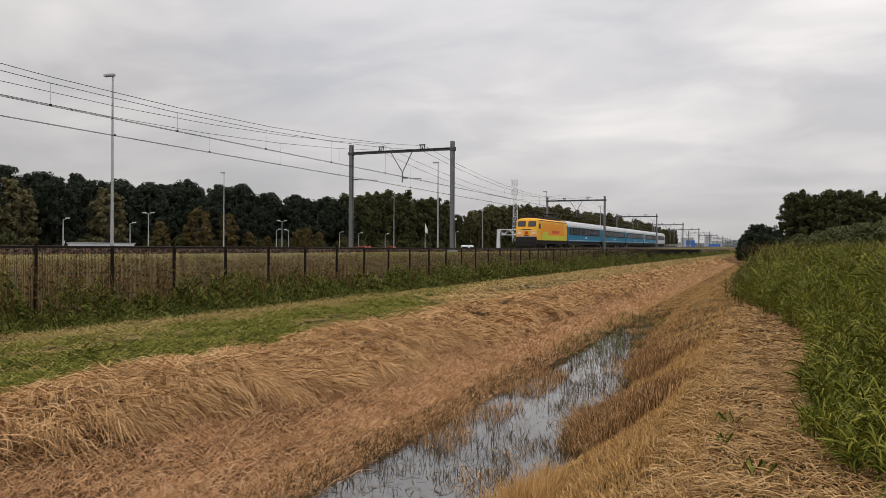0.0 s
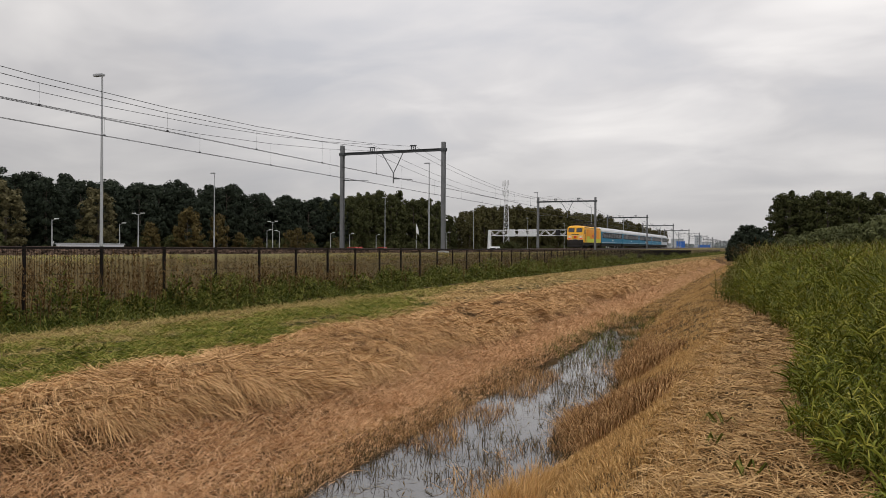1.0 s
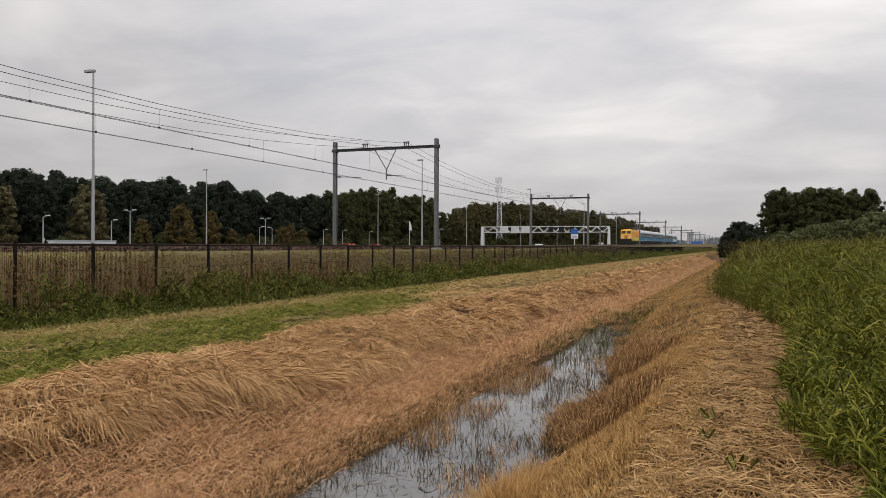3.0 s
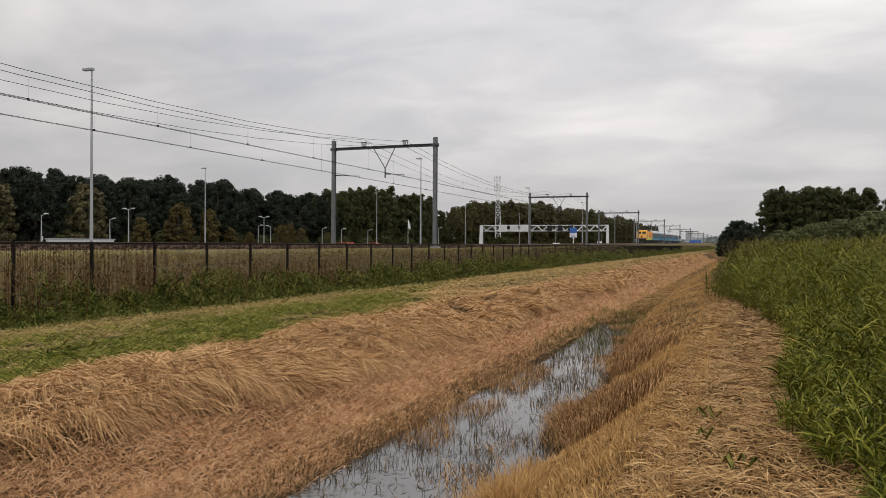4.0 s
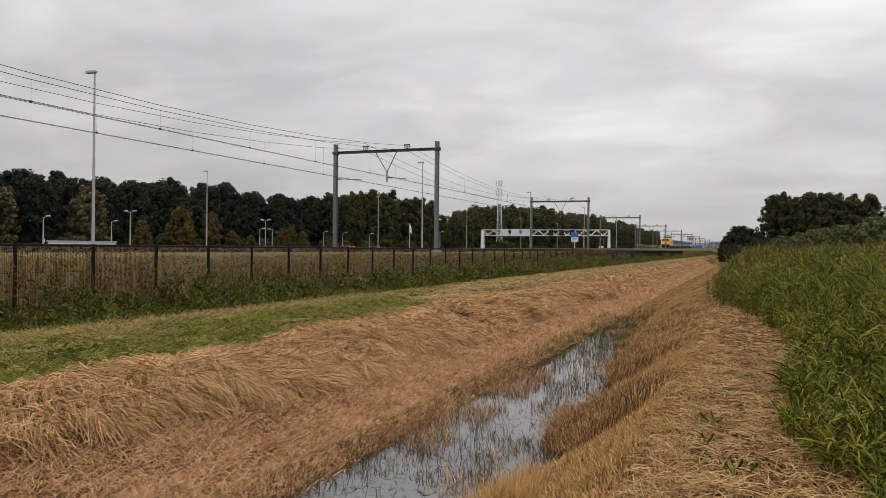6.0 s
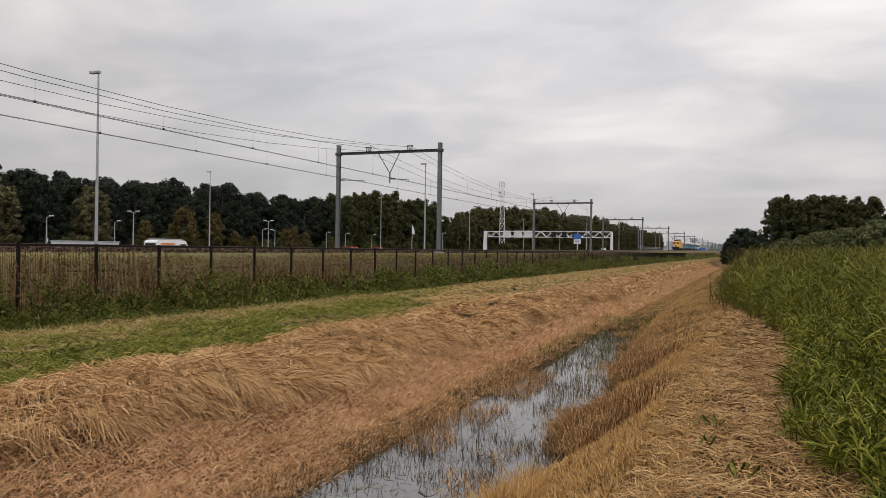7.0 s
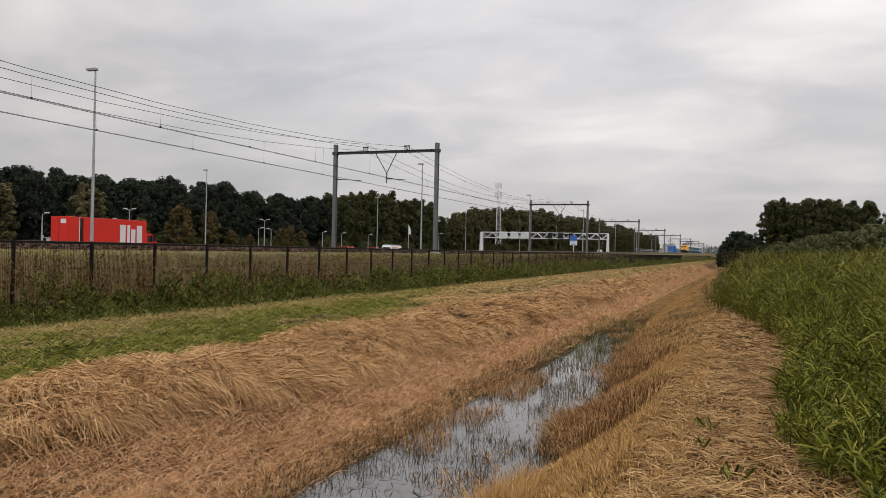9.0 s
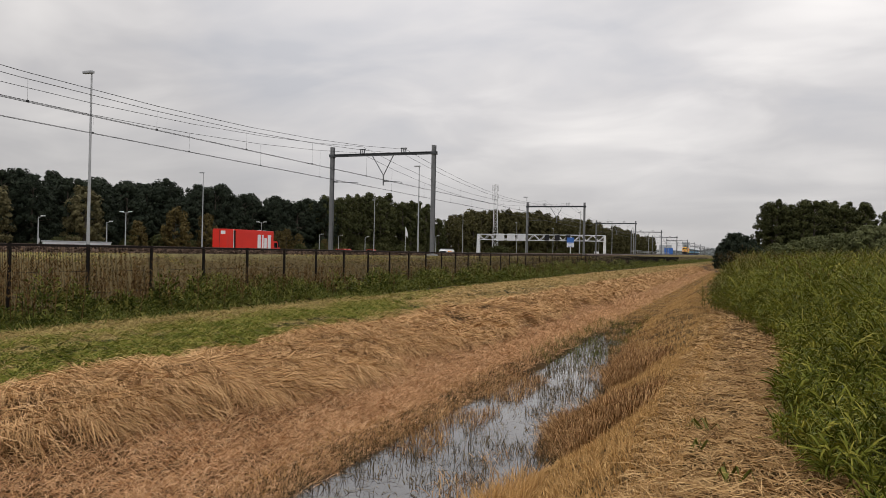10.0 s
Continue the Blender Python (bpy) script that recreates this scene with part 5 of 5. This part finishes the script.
def build_field():
    for n, x0, x1, y0, y1, mat, nm, wide in ((52000, -14.2, -9.0, 4, 28, CLIP, "green_clippings", 1.3), (12000, -15.5, -9.6, 28, 75, CLIP, "green_clippings", 2.6),
                                            (22000, -16.2, -13.6, 5, 30, CLIPDRY, "dry_clippings", 1.4), (30000, -13.8, -8.6, 4, 30, CLIPDRY, "dry_clippings", 1.3),
                                            (24000, -15.5, -8.4, 30, 75, CLIPDRY, "dry_clippings", 2.6), (12000, -15, -8.4, 75, 160, CLIPDRY, "dry_clippings", 5.0), (5000, -15.6, -8.4, 150, 420, CLIPDRY, "dry_clippings", 16.0)):
        x, y = area(n, x0, x1, y0, y1, 1.15)
        if mat is CLIP:
            keep = ((vnoise(x * 1.0, y * 0.45, 0.9, 21) + 0.5 * vnoise(x, y, 2.5, 22)) > -0.22) & (x < green_edge(y) + rng.normal(0, 0.3, n) + 0.8 * vnoise(x, y, 1.1, 24))
        else:
            keep = ((vnoise(x * 1.0, y * 0.45, 0.9, 21) + 0.5 * vnoise(x, y, 2.5, 22)) < -0.14) | (x > -9.2) | (x < -13.6) | (rng.uniform(0, 1, n) < 0.07 + np.clip((y - 25) / 60, 0, 0.5))
        x, y = x[keep], y[keep]
        n = len(x)
        a = rng.uniform(0, 6.28, n)
        D = np.stack([np.cos(a), np.sin(a), rng.uniform(0.1, 0.9, n)], 1)
        blades(nm, feet(x, y), D, rng.uniform(0.09, 0.26, n) * (1.45 if mat is CLIP else 1.0), rng.uniform(0.006, 0.013, n) * wide, rng.uniform(0.2, 1.2, n), mat,
               "cut green grass lying in swathes" if mat is CLIP else "cut grass dried to yellow-brown")
    # rough dry grass on the embankment behind the fence
    for n, x0, x1, mat, lo, hi in ((36000, -24.0, -17.6, DRYGRASS, 0.08, 0.24), (11000, -25.0, -23.2, CLIPDRY, 0.05, 0.13), (9000, -24.6, -22.8, CLIP, 0.06, 0.16), (6000, -21.5, -17.6, WEED, 0.1, 0.3)):
        x, y = area(n, x0, x1, 4, 130, 1.3)
        keep = vnoise(x, y, 0.35, 25) + 0.6 * vnoise(x, y, 1.2, 26) > (-0.45 if mat is DRYGRASS else -0.05)
        x, y = x[keep], y[keep]
        n = len(x)
        D = np.stack([rng.normal(0, 0.8, n), rng.normal(0, 0.8, n), np.ones(n)], 1)
        blades("embankment_grass", feet(x, y), D, rng.uniform(lo, hi, n), rng.uniform(0.010, 0.022, n) * (1 + y / 60), rng.uniform(0.3, 2.0, n), mat, "rough dry and green grass on the rail embankment")


def build_ditch_plants():
    # dark stalks standing in the water, thinned into patches
    n = 32000
    x, y = area(n, -4.75, -1.9, 3.5, 31, 1.0)
    keep = (0.7 * vnoise(x, y, 1.2, 31) + 0.9 * vnoise(x, y, 3.6, 32) + 0.16 * (x + 3.4) + rng.normal(0, 0.16, n)) > np.interp(y, (3, 8, 16, 24, 31), (0.26, 0.12, -0.03, -0.16, -0.38))
    x, y = x[keep], y[keep]
    n = len(x)
    P = np.stack([x, y, np.full(n, -1.06)], 1)
    D = np.stack([rng.normal(0, 0.28, n), rng.normal(0, 0.28, n), np.ones(n)], 1)
    blades("water_stalks", P, D, rng.uniform(0.05, 0.26, n), rng.uniform(0.004, 0.009, n), rng.uniform(0, 1.2, n), STALK, "dark cut stalks standing in the ditch water", "plants")
    # dark wet rim of the far bank
    n = 7000
    x = -4.62 - 0.42 * rng.uniform(0, 1, n) ** 1.5 + 0.25 * vnoise(np.zeros(n), np.linspace(0, 40, n), 1.0, 38)
    y = rng.permutation(3 + 22 * rng.uniform(0, 1, n) ** 1.1)
    blades("wet_rim_grass", np.stack([x, y, np.maximum(gz(x, y), -1.06)], 1), np.stack([rng.normal(0.25, 0.4, n), rng.normal(0, 0.4, n), np.ones(n)], 1), rng.uniform(0.06, 0.2, n), rng.uniform(0.005, 0.009, n), rng.uniform(0.2, 1.3, n), STALK,
           "dark wet grass rim at the water", "plants")
    # brown stalks by the bank
    n = 8000
    x, y = area(n, -3.3, -1.7, 5.0, 25)
    keep = (vnoise(x, y, 1.5, 35) + 0.5 * vnoise(x, y, 4.0, 36) + 0.25 * (x + 2.8) > 0.1) & ((y < 12.9) | (y > 15.4)) & (x < -2.1 + 0.25 * vnoise(x, y, 1.0, 37))
    x, y = x[keep], y[keep]
    n = len(x)
    blades("bank_stalks", np.stack([x, y, np.maximum(gz(x, y), -1.08)], 1), np.stack([rng.normal(-0.1, 0.55, n), rng.normal(0, 0.55, n), np.ones(n)], 1), rng.uniform(0.12, 0.36, n), rng.uniform(0.005, 0.009, n), rng.uniform(0.2, 1.4, n), TUSSOCK,
           "reddish brown stalks along the water's edge", "plants")
    # brown stalks standing in the shallows under the far bank
    n = 3600
    x, y = area(n, -4.8, -3.75, 9.4, 16.5)
    keep = vnoise(x, y, 0.9, 39) + 0.6 * vnoise(x, y, 3.0, 40) - 0.5 * np.abs(x + 4.35) > -0.2
    x, y = x[keep], y[keep]
    n = len(x)
    blades("shallow_stalks", np.stack([x, y, np.full(n, -1.07)], 1), np.stack([rng.normal(0, 0.35, n), rng.normal(0, 0.35, n), np.ones(n)], 1), rng.uniform(0.12, 0.34, n), rng.uniform(0.004, 0.009, n), rng.uniform(0.2, 1.3, n), TUSSOCK,
           "brown stalks standing in the ditch shallows", "plants")
    # floating bits
    n = 2200
    x, y = area(n, -4.6, -2.8, 3.5, 22)
    a = rng.uniform(0, 6.28, n)
    blades("floating_debris", np.stack([x, y, np.full(n, -1.022)], 1), np.stack([np.cos(a), np.sin(a), np.zeros(n)], 1), rng.uniform(0.05, 0.22, n), rng.uniform(0.004, 0.012, n), np.zeros(n), STALK,
           "dark plant bits floating on the ditch", "plants", flat=3.0)
    # brown tussocks leaning over the water
    spots = [(-2.0, 10.1, 0.5), (-1.8, 10.4, 0.58), (-2.1, 10.8, 0.6), (-1.75, 11.1, 0.68), (-1.95, 11.6, 0.6), (-2.25, 11.2, 0.5), (-1.5, 10.4, 0.45), (-1.45, 11.0, 0.5), (-1.6, 11.9, 0.48), (-2.2, 12.2, 0.5), (-2.35, 10.5, 0.4),
             (-2.1, 15.8, 0.55), (-1.9, 16.3, 0.65), (-2.2, 16.8, 0.62), (-1.75, 16.9, 0.55), (-2.0, 17.6, 0.55), (-2.4, 18.4, 0.5), (-2.8, 20.5, 0.45), (-3.1, 22.5, 0.45), (-3.7, 25.5, 0.45), (-4.2, 27.5, 0.45), (-3.6, 29.0, 0.45)]
    spots += [(-2.2, 10.9, 0.72), (-2.3, 11.2, 0.85), (-2.1, 11.5, 0.9), (-2.35, 11.7, 0.85), (-2.15, 12.0, 0.85), (-2.4, 12.2, 0.7), (-2.05, 12.5, 0.7), (-2.5, 11.4, 0.6),
              (-2.25, 16.0, 0.7), (-2.35, 16.6, 0.85), (-2.2, 17.2, 0.85), (-2.5, 17.4, 0.75), (-2.35, 18.0, 0.7)]
    for cx, cy, s in spots:
        cx += float(np.interp(cy, (9, 13, 17, 22), (0.16, 0.12, 0.05, 0.0)))
        n = 420
        a, q = rng.uniform(0, 6.28, n), np.sqrt(rng.uniform(0, 1, n)) * 0.34
        x, y = cx + np.cos(a) * q, cy + np.sin(a) * q * 1.4
        P = feet(x, y)
        P[:, 2] = np.maximum(P[:, 2], -1.1)
        D = np.stack([np.cos(a) * q * 1.4 - 0.12 + rng.normal(0, 0.15, n), np.sin(a) * q * 1.2 + rng.normal(0, 0.15, n), np.ones(n)], 1)
        t = blades("grass_tussock", P, D, rng.uniform(0.5, 1.0, n) * s, rng.uniform(0.005, 0.009, n), rng.uniform(0.6, 2.8, n), TUSSOCK, "brown dry grass tussock at the water's edge", "tussock")
        t["group"] = "tussocks in the ditch"
    # yellowish tuft in the foreground
    for cx, cy, s in ((-2.4, 7.2, 0.5), (-2.5, 6.6, 0.45), (-2.2, 7.8, 0.42), (-2.1, 7.0, 0.4)):
        n = 450
        a, q = rng.uniform(0, 6.28, n), np.sqrt(rng.uniform(0, 1, n)) * 0.3
        x, y = cx + np.cos(a) * q, cy + np.sin(a) * q
        D = np.stack([np.cos(a) * q + rng.normal(0, 0.18, n), np.sin(a) * q + rng.normal(0, 0.18, n), np.ones(n)], 1)
        t = blades("grass_tuft", feet(x, y), D, rng.uniform(0.5, 1.0, n) * s, rng.uniform(0.005, 0.009, n), rng.uniform(0.2, 0.9, n), STUBBLE, "yellowish dry grass tuft at the ditch", "tuft")
        t["group"] = "tussocks in the ditch"
    # green sedge where the ditch narrows
    n = 1700
    x, y = area(n, -5.1, -3.1, 18.5, 31)
    D = np.stack([rng.normal(0, 0.3, n), rng.normal(0, 0.3, n), np.ones(n)], 1)
    P = feet(x, y)
    P[:, 2] = np.maximum(P[:, 2], -1.1)
    blades("sedge", P, D, rng.uniform(0.12, 0.45, n), rng.uniform(0.006, 0.011, n), rng.uniform(0.1, 1.0, n), WEED, "green sedge in the narrow ditch", "plants")


def build_fence_weeds():
    # a ragged hedge of nettles and docks at the foot of the fence
    for n, y0, y1, wide in ((44000, 6, 36, 1.15), (22000, 36, 90, 1.9), (20000, 90, 440, 4.0), (6000, 440, 1000, 14.0)):
        y = y0 + (y1 - y0) * rng.uniform(0, 1, n) ** 1.15
        x = FX + rng.normal(0.4, 0.55, n)
        tall = 0.5 + 2.2 * vnoise(y * 0 + 1, y, 0.38, 41) + 0.9 * vnoise(x, y, 1.1, 42) + np.clip((24 - y) * 0.045, 0, 0.5) + np.clip((y - 40) / 70, 0, 0.6)
        tall = np.clip(tall, 0.12, 1.5) * np.exp(-((x - FX - 0.4) / 0.95) ** 2)
        z = rng.uniform(0, 1, n) ** 0.8 * tall
        P = feet(x, y)
        P[:, 2] += z
        a = rng.uniform(0, 6.28, n)
        D = np.stack([np.cos(a), np.sin(a), rng.uniform(-0.1, 2.2, n)], 1)
        blades("fence_weeds", P, D, rng.uniform(0.08, 0.28, n) * wide ** 0.4, rng.uniform(0.010, 0.034, n) * wide ** 0.6, rng.uniform(0.2, 1.4, n), WEED, "green weeds growing through the fence", "weeds")
    # bushy clumps of nettle at the fence foot
    P, D, L, W = [], [], [], []
    y = 6.0
    while y < 75:
        h = rng.uniform(0.5, 1.15) * (1.4 if y < 15 else 1.15 if y < 22 else 1.05)
        rad = rng.uniform(0.3, 0.65)
        n = 800 if y < 22 else 500 if y < 36 else 260
        cx = FX + rng.normal(0.45, 0.22)
        u = unit(rng.normal(size=(n, 3)))
        u[:, 2] = np.abs(u[:, 2])
        q = rng.uniform(0.4, 1, n) ** 0.5
        x, yy = cx + u[:, 0] * rad * q, y + u[:, 1] * rad * 1.2 * q
        zz = gz(x, yy) + u[:, 2] * h * q * rng.uniform(0.6, 1.1, n)
        P.append(np.stack([x, yy, zz], 1))
        D.append(u + rng.normal(0, 0.5, (n, 3)))
        L.append(rng.uniform(0.08, 0.2, n) * (1 + y / 80))
        W.append(rng.uniform(0.02, 0.05, n) * (1 + y / 80))
        y += rng.uniform(0.55, 2.1)
    P, D, L, W = np.concatenate(P), np.concatenate(D), np.concatenate(L), np.concatenate(W)
    blades("nettle_clumps", P, D, L, W, rng.uniform(0.3, 1.5, len(P)), WEED, "dark green nettle clumps at the fence foot", "weeds")
    # brown dock spires
    for n_st, y0, y1 in ((560, 6, 30), (260, 30, 90)):
        P, D, L, W = [], [], [], []
        for k in range(n_st):
            y = rng.uniform(y0, y1)
            x = FX + rng.normal(0.25, 0.5)
            h = rng.uniform(0.9, 2.0) if y < 19 else rng.uniform(0.6, 1.5)
            z = float(gz(x, y))
            P.append((x, y, z)), D.append((rng.normal(0, 0.08), rng.normal(0, 0.08), 1)), L.append(h), W.append(0.016)
            for j in range(26):
                a = rng.uniform(0, 6.28)
                P.append((x, y, z + h * rng.uniform(0.45, 0.97))), D.append((math.cos(a), math.sin(a), 1.2)), L.append(rng.uniform(0.05, 0.13)), W.append(rng.uniform(0.015, 0.03))
        n = len(P)
        blades("dock_spires", np.array(P), np.array(D), np.array(L), np.array(W), rng.uniform(0, 0.3, n), DOCK, "dry brown dock spires along the fence", "weeds")


def reed_height(x, y):
    return np.clip(0.5 + 0.07 * (y - 4), 0.4, 1.75) + 0.3 * vnoise(x, y, 1.9, 56) + 0.6 * vnoise(x, y, 0.6, 51) + np.clip((x - 3) * 0.03, 0, 0.3)


def reed_edge(y):
    return np.interp(y, (0, 5, 6, 7.5, 9, 12, 15, 20, 23, 26.5, 40, 150), (1.1, 0.95, 0.75, 0.35, 0.42, 0.72, 0.68, 0.4, -0.1, -0.8, -0.85, -1.0)) + 0.6 * vnoise(np.asarray(y) * 0 + 9, y, 0.9, 55) + 0.4 * vnoise(np.asarray(y) * 0 + 3, y, 2.4, 57)


def build_reeds():
    # each reed: an upright stem with long arching leaves
    for n, y0, y1, x1, wide, lv in ((2600, 3.4, 11, 6.5, 0.95, 13), (3600, 11, 26, 12, 0.95, 12), (3800, 26, 60, 24, 1.4, 10), (3000, 60, 150, 50, 4.5, 6)):
        y = y0 + (y1 - y0) * rng.uniform(0, 1, n) ** 1.1
        e = reed_edge(y)
        x = e + (x1 - e) * rng.uniform(0, 1, n) ** 1.5
        h = reed_height(x, y) * np.clip(0.38 + (x - e) * 0.42 + 0.3 * vnoise(x, y, 1.7, 53), 0.3, 1.0)
        z = gz(x, y)
        lean = rng.normal(0, 0.12, (n, 2))
        stem = np.stack([lean[:, 0] - 0.06, lean[:, 1], np.ones(n)], 1)
        blades("reed_stems", np.stack([x, y, z], 1), stem, h, np.full(n, 0.012) * wide, np.zeros(n) + 0.05, REEDFAR, "olive reed stems", "reeds")
        i = np.repeat(np.arange(n), lv)
        m = len(i)
        t = rng.uniform(0.12, 0.95, m)
        P = np.stack([x, y, z], 1)[i] + unit(stem)[i] * (h[i] * t)[:, None]
        a = rng.uniform(0, 6.28, m)
        up = rng.uniform(0.2, 2.2, m)
        D = np.stack([np.cos(a) - 0.1, np.sin(a), up], 1)
        L = rng.uniform(0.15, 0.62, m) * np.clip(h[i], 0.5, 1.2) * wide ** 0.35
        blades("reed_leaves", P, D, L, rng.uniform(0.007, 0.020, m) * wide, rng.uniform(0.3, 1.9, m), REED if y0 < 20 else REEDFAR, "long green reed leaves in a dense bed", "reeds", bends=3 if y0 < 20 else 2)
    # tan seed plumes over the bed
    for n, y0, y1, x1, wide in ((8000, 16, 60, 22, 0.9), (5000, 60, 150, 45, 2.0)):
        y = rng.uniform(y0, y1, n)
        e = reed_edge(y)
        x = e + (x1 - e) * rng.uniform(0, 1, n)
        z = gz(x, y) + reed_height(x, y)
        D = np.stack([rng.normal(-0.2, 0.3, n), rng.normal(0, 0.3, n), np.ones(n)], 1)
        blades("reed_plumes", np.stack([x, y, z - 0.1], 1), D, rng.uniform(0.08, 0.22, n) * wide ** 0.4, rng.uniform(0.006, 0.014, n) * wide, rng.uniform(0.6, 2.4, n), DOCK, "brown seed plumes over the reed bed", "reeds")
    # yellowed leaves and stray shoots at the edge
    n = 7
    P = np.stack([rng.uniform(0.6, 0.9, n), rng.uniform(9.4, 11.2, n), np.full(n, 0.35) + rng.uniform(0, 0.25, n)], 1)
    blades("yellowed_leaves", P, np.stack([np.full(n, -1.0), rng.normal(0, 0.4, n), rng.uniform(-0.1, 0.4, n)], 1), rng.uniform(0.2, 0.38, n), rng.uniform(0.012, 0.022, n), rng.uniform(0.4, 1.2, n), YELLOWLEAF,
           "yellowed reed leaves at the bed's edge", "reeds", flat=1.0)
    for cx, cy in ((-0.24, 7.7), (-0.3, 6.9), (-0.05, 6.1)):
        n = 6
        a = rng.uniform(0, 6.28, n)
        x, y = np.full(n, cx) + rng.normal(0, 0.04, n), np.full(n, cy) + rng.normal(0, 0.04, n)
        t = blades("reed_shoot", feet(x, y), np.stack([np.cos(a) * 0.9, np.sin(a) * 0.9, np.ones(n)], 1), rng.uniform(0.2, 0.42, n), rng.uniform(0.014, 0.026, n), rng.uniform(0.9, 2.4, n), WEED, "stray green reed shoot on the hay", "reeds")
        t["group"] = "stray reed shoots"


def build_behind():
    for n, x0, x1, mat, nm, lab, lo, hi in ((9000, -9.0, -4.6, LOWSTRAW, "matted_straw", "short matted straw on the ditch slope", 0.1, 0.3), (7000, -2.6, -0.4, STUBBLE, "stubble", "short golden stubble on the ditch bank", 0.05, 0.12),
                                            (5000, -0.75, 0.9, HAY, "loose_hay", "loose dry hay spread beside the reed bed", 0.12, 0.34), (9000, -14.2, -9.0, CLIP, "green_clippings", "cut green grass lying in swathes", 0.09, 0.24),
                                            (9000, 1.0, 7.0, REED, "reed_leaves", "low green reed leaves", 0.2, 0.6)):
        x, y = area(n, x0, x1, -9, 3.4 if x0 > 0 else 2.5)
        a = rng.uniform(0, 6.28, n)
        blades(nm, feet(x, y), np.stack([np.cos(a), np.sin(a), rng.uniform(0.1, 1.6, n)], 1), rng.uniform(lo, hi, n), rng.uniform(0.006, 0.012, n), rng.uniform(0.1, 1.0, n), mat, lab)


build_straw()
build_behind()
build_field()
build_ditch_plants()
build_fence_weeds()
build_reeds()


def motions():
    steps = [0, 0.1, 0.3] + [0.5 * k for k in range(2, 19)] + [9.5, 9.7, 9.9, 10.0]
    front = lambda t: 95.5 + 34.8 * t
    walk(LOCO, [(t, pose(TRACK_NEAR, front(t), RAIL_Z + float(grade(front(t))), 0.24)) for t in steps])
    for d, c in COACHES:
        walk(c, [(t, pose(TRACK_NEAR, front(t) + d, RAIL_Z + float(grade(front(t) + d)), 0.24 if front(t) + d < 590 else 0)) for t in steps])
    walk(TRUCK, [(t, pose(-58, 63.3 + 23.4 * (t - 9.0), 0.006)) for t in steps])
    walk(VAN, [(t, pose(-58, 63.2 + 28.8 * (t - 6.8), 0.006)) for t in steps])
    walk(CAR, [(t, pose(-58, 155.0 + 24.8 * t, 0.006)) for t in steps])


motions()
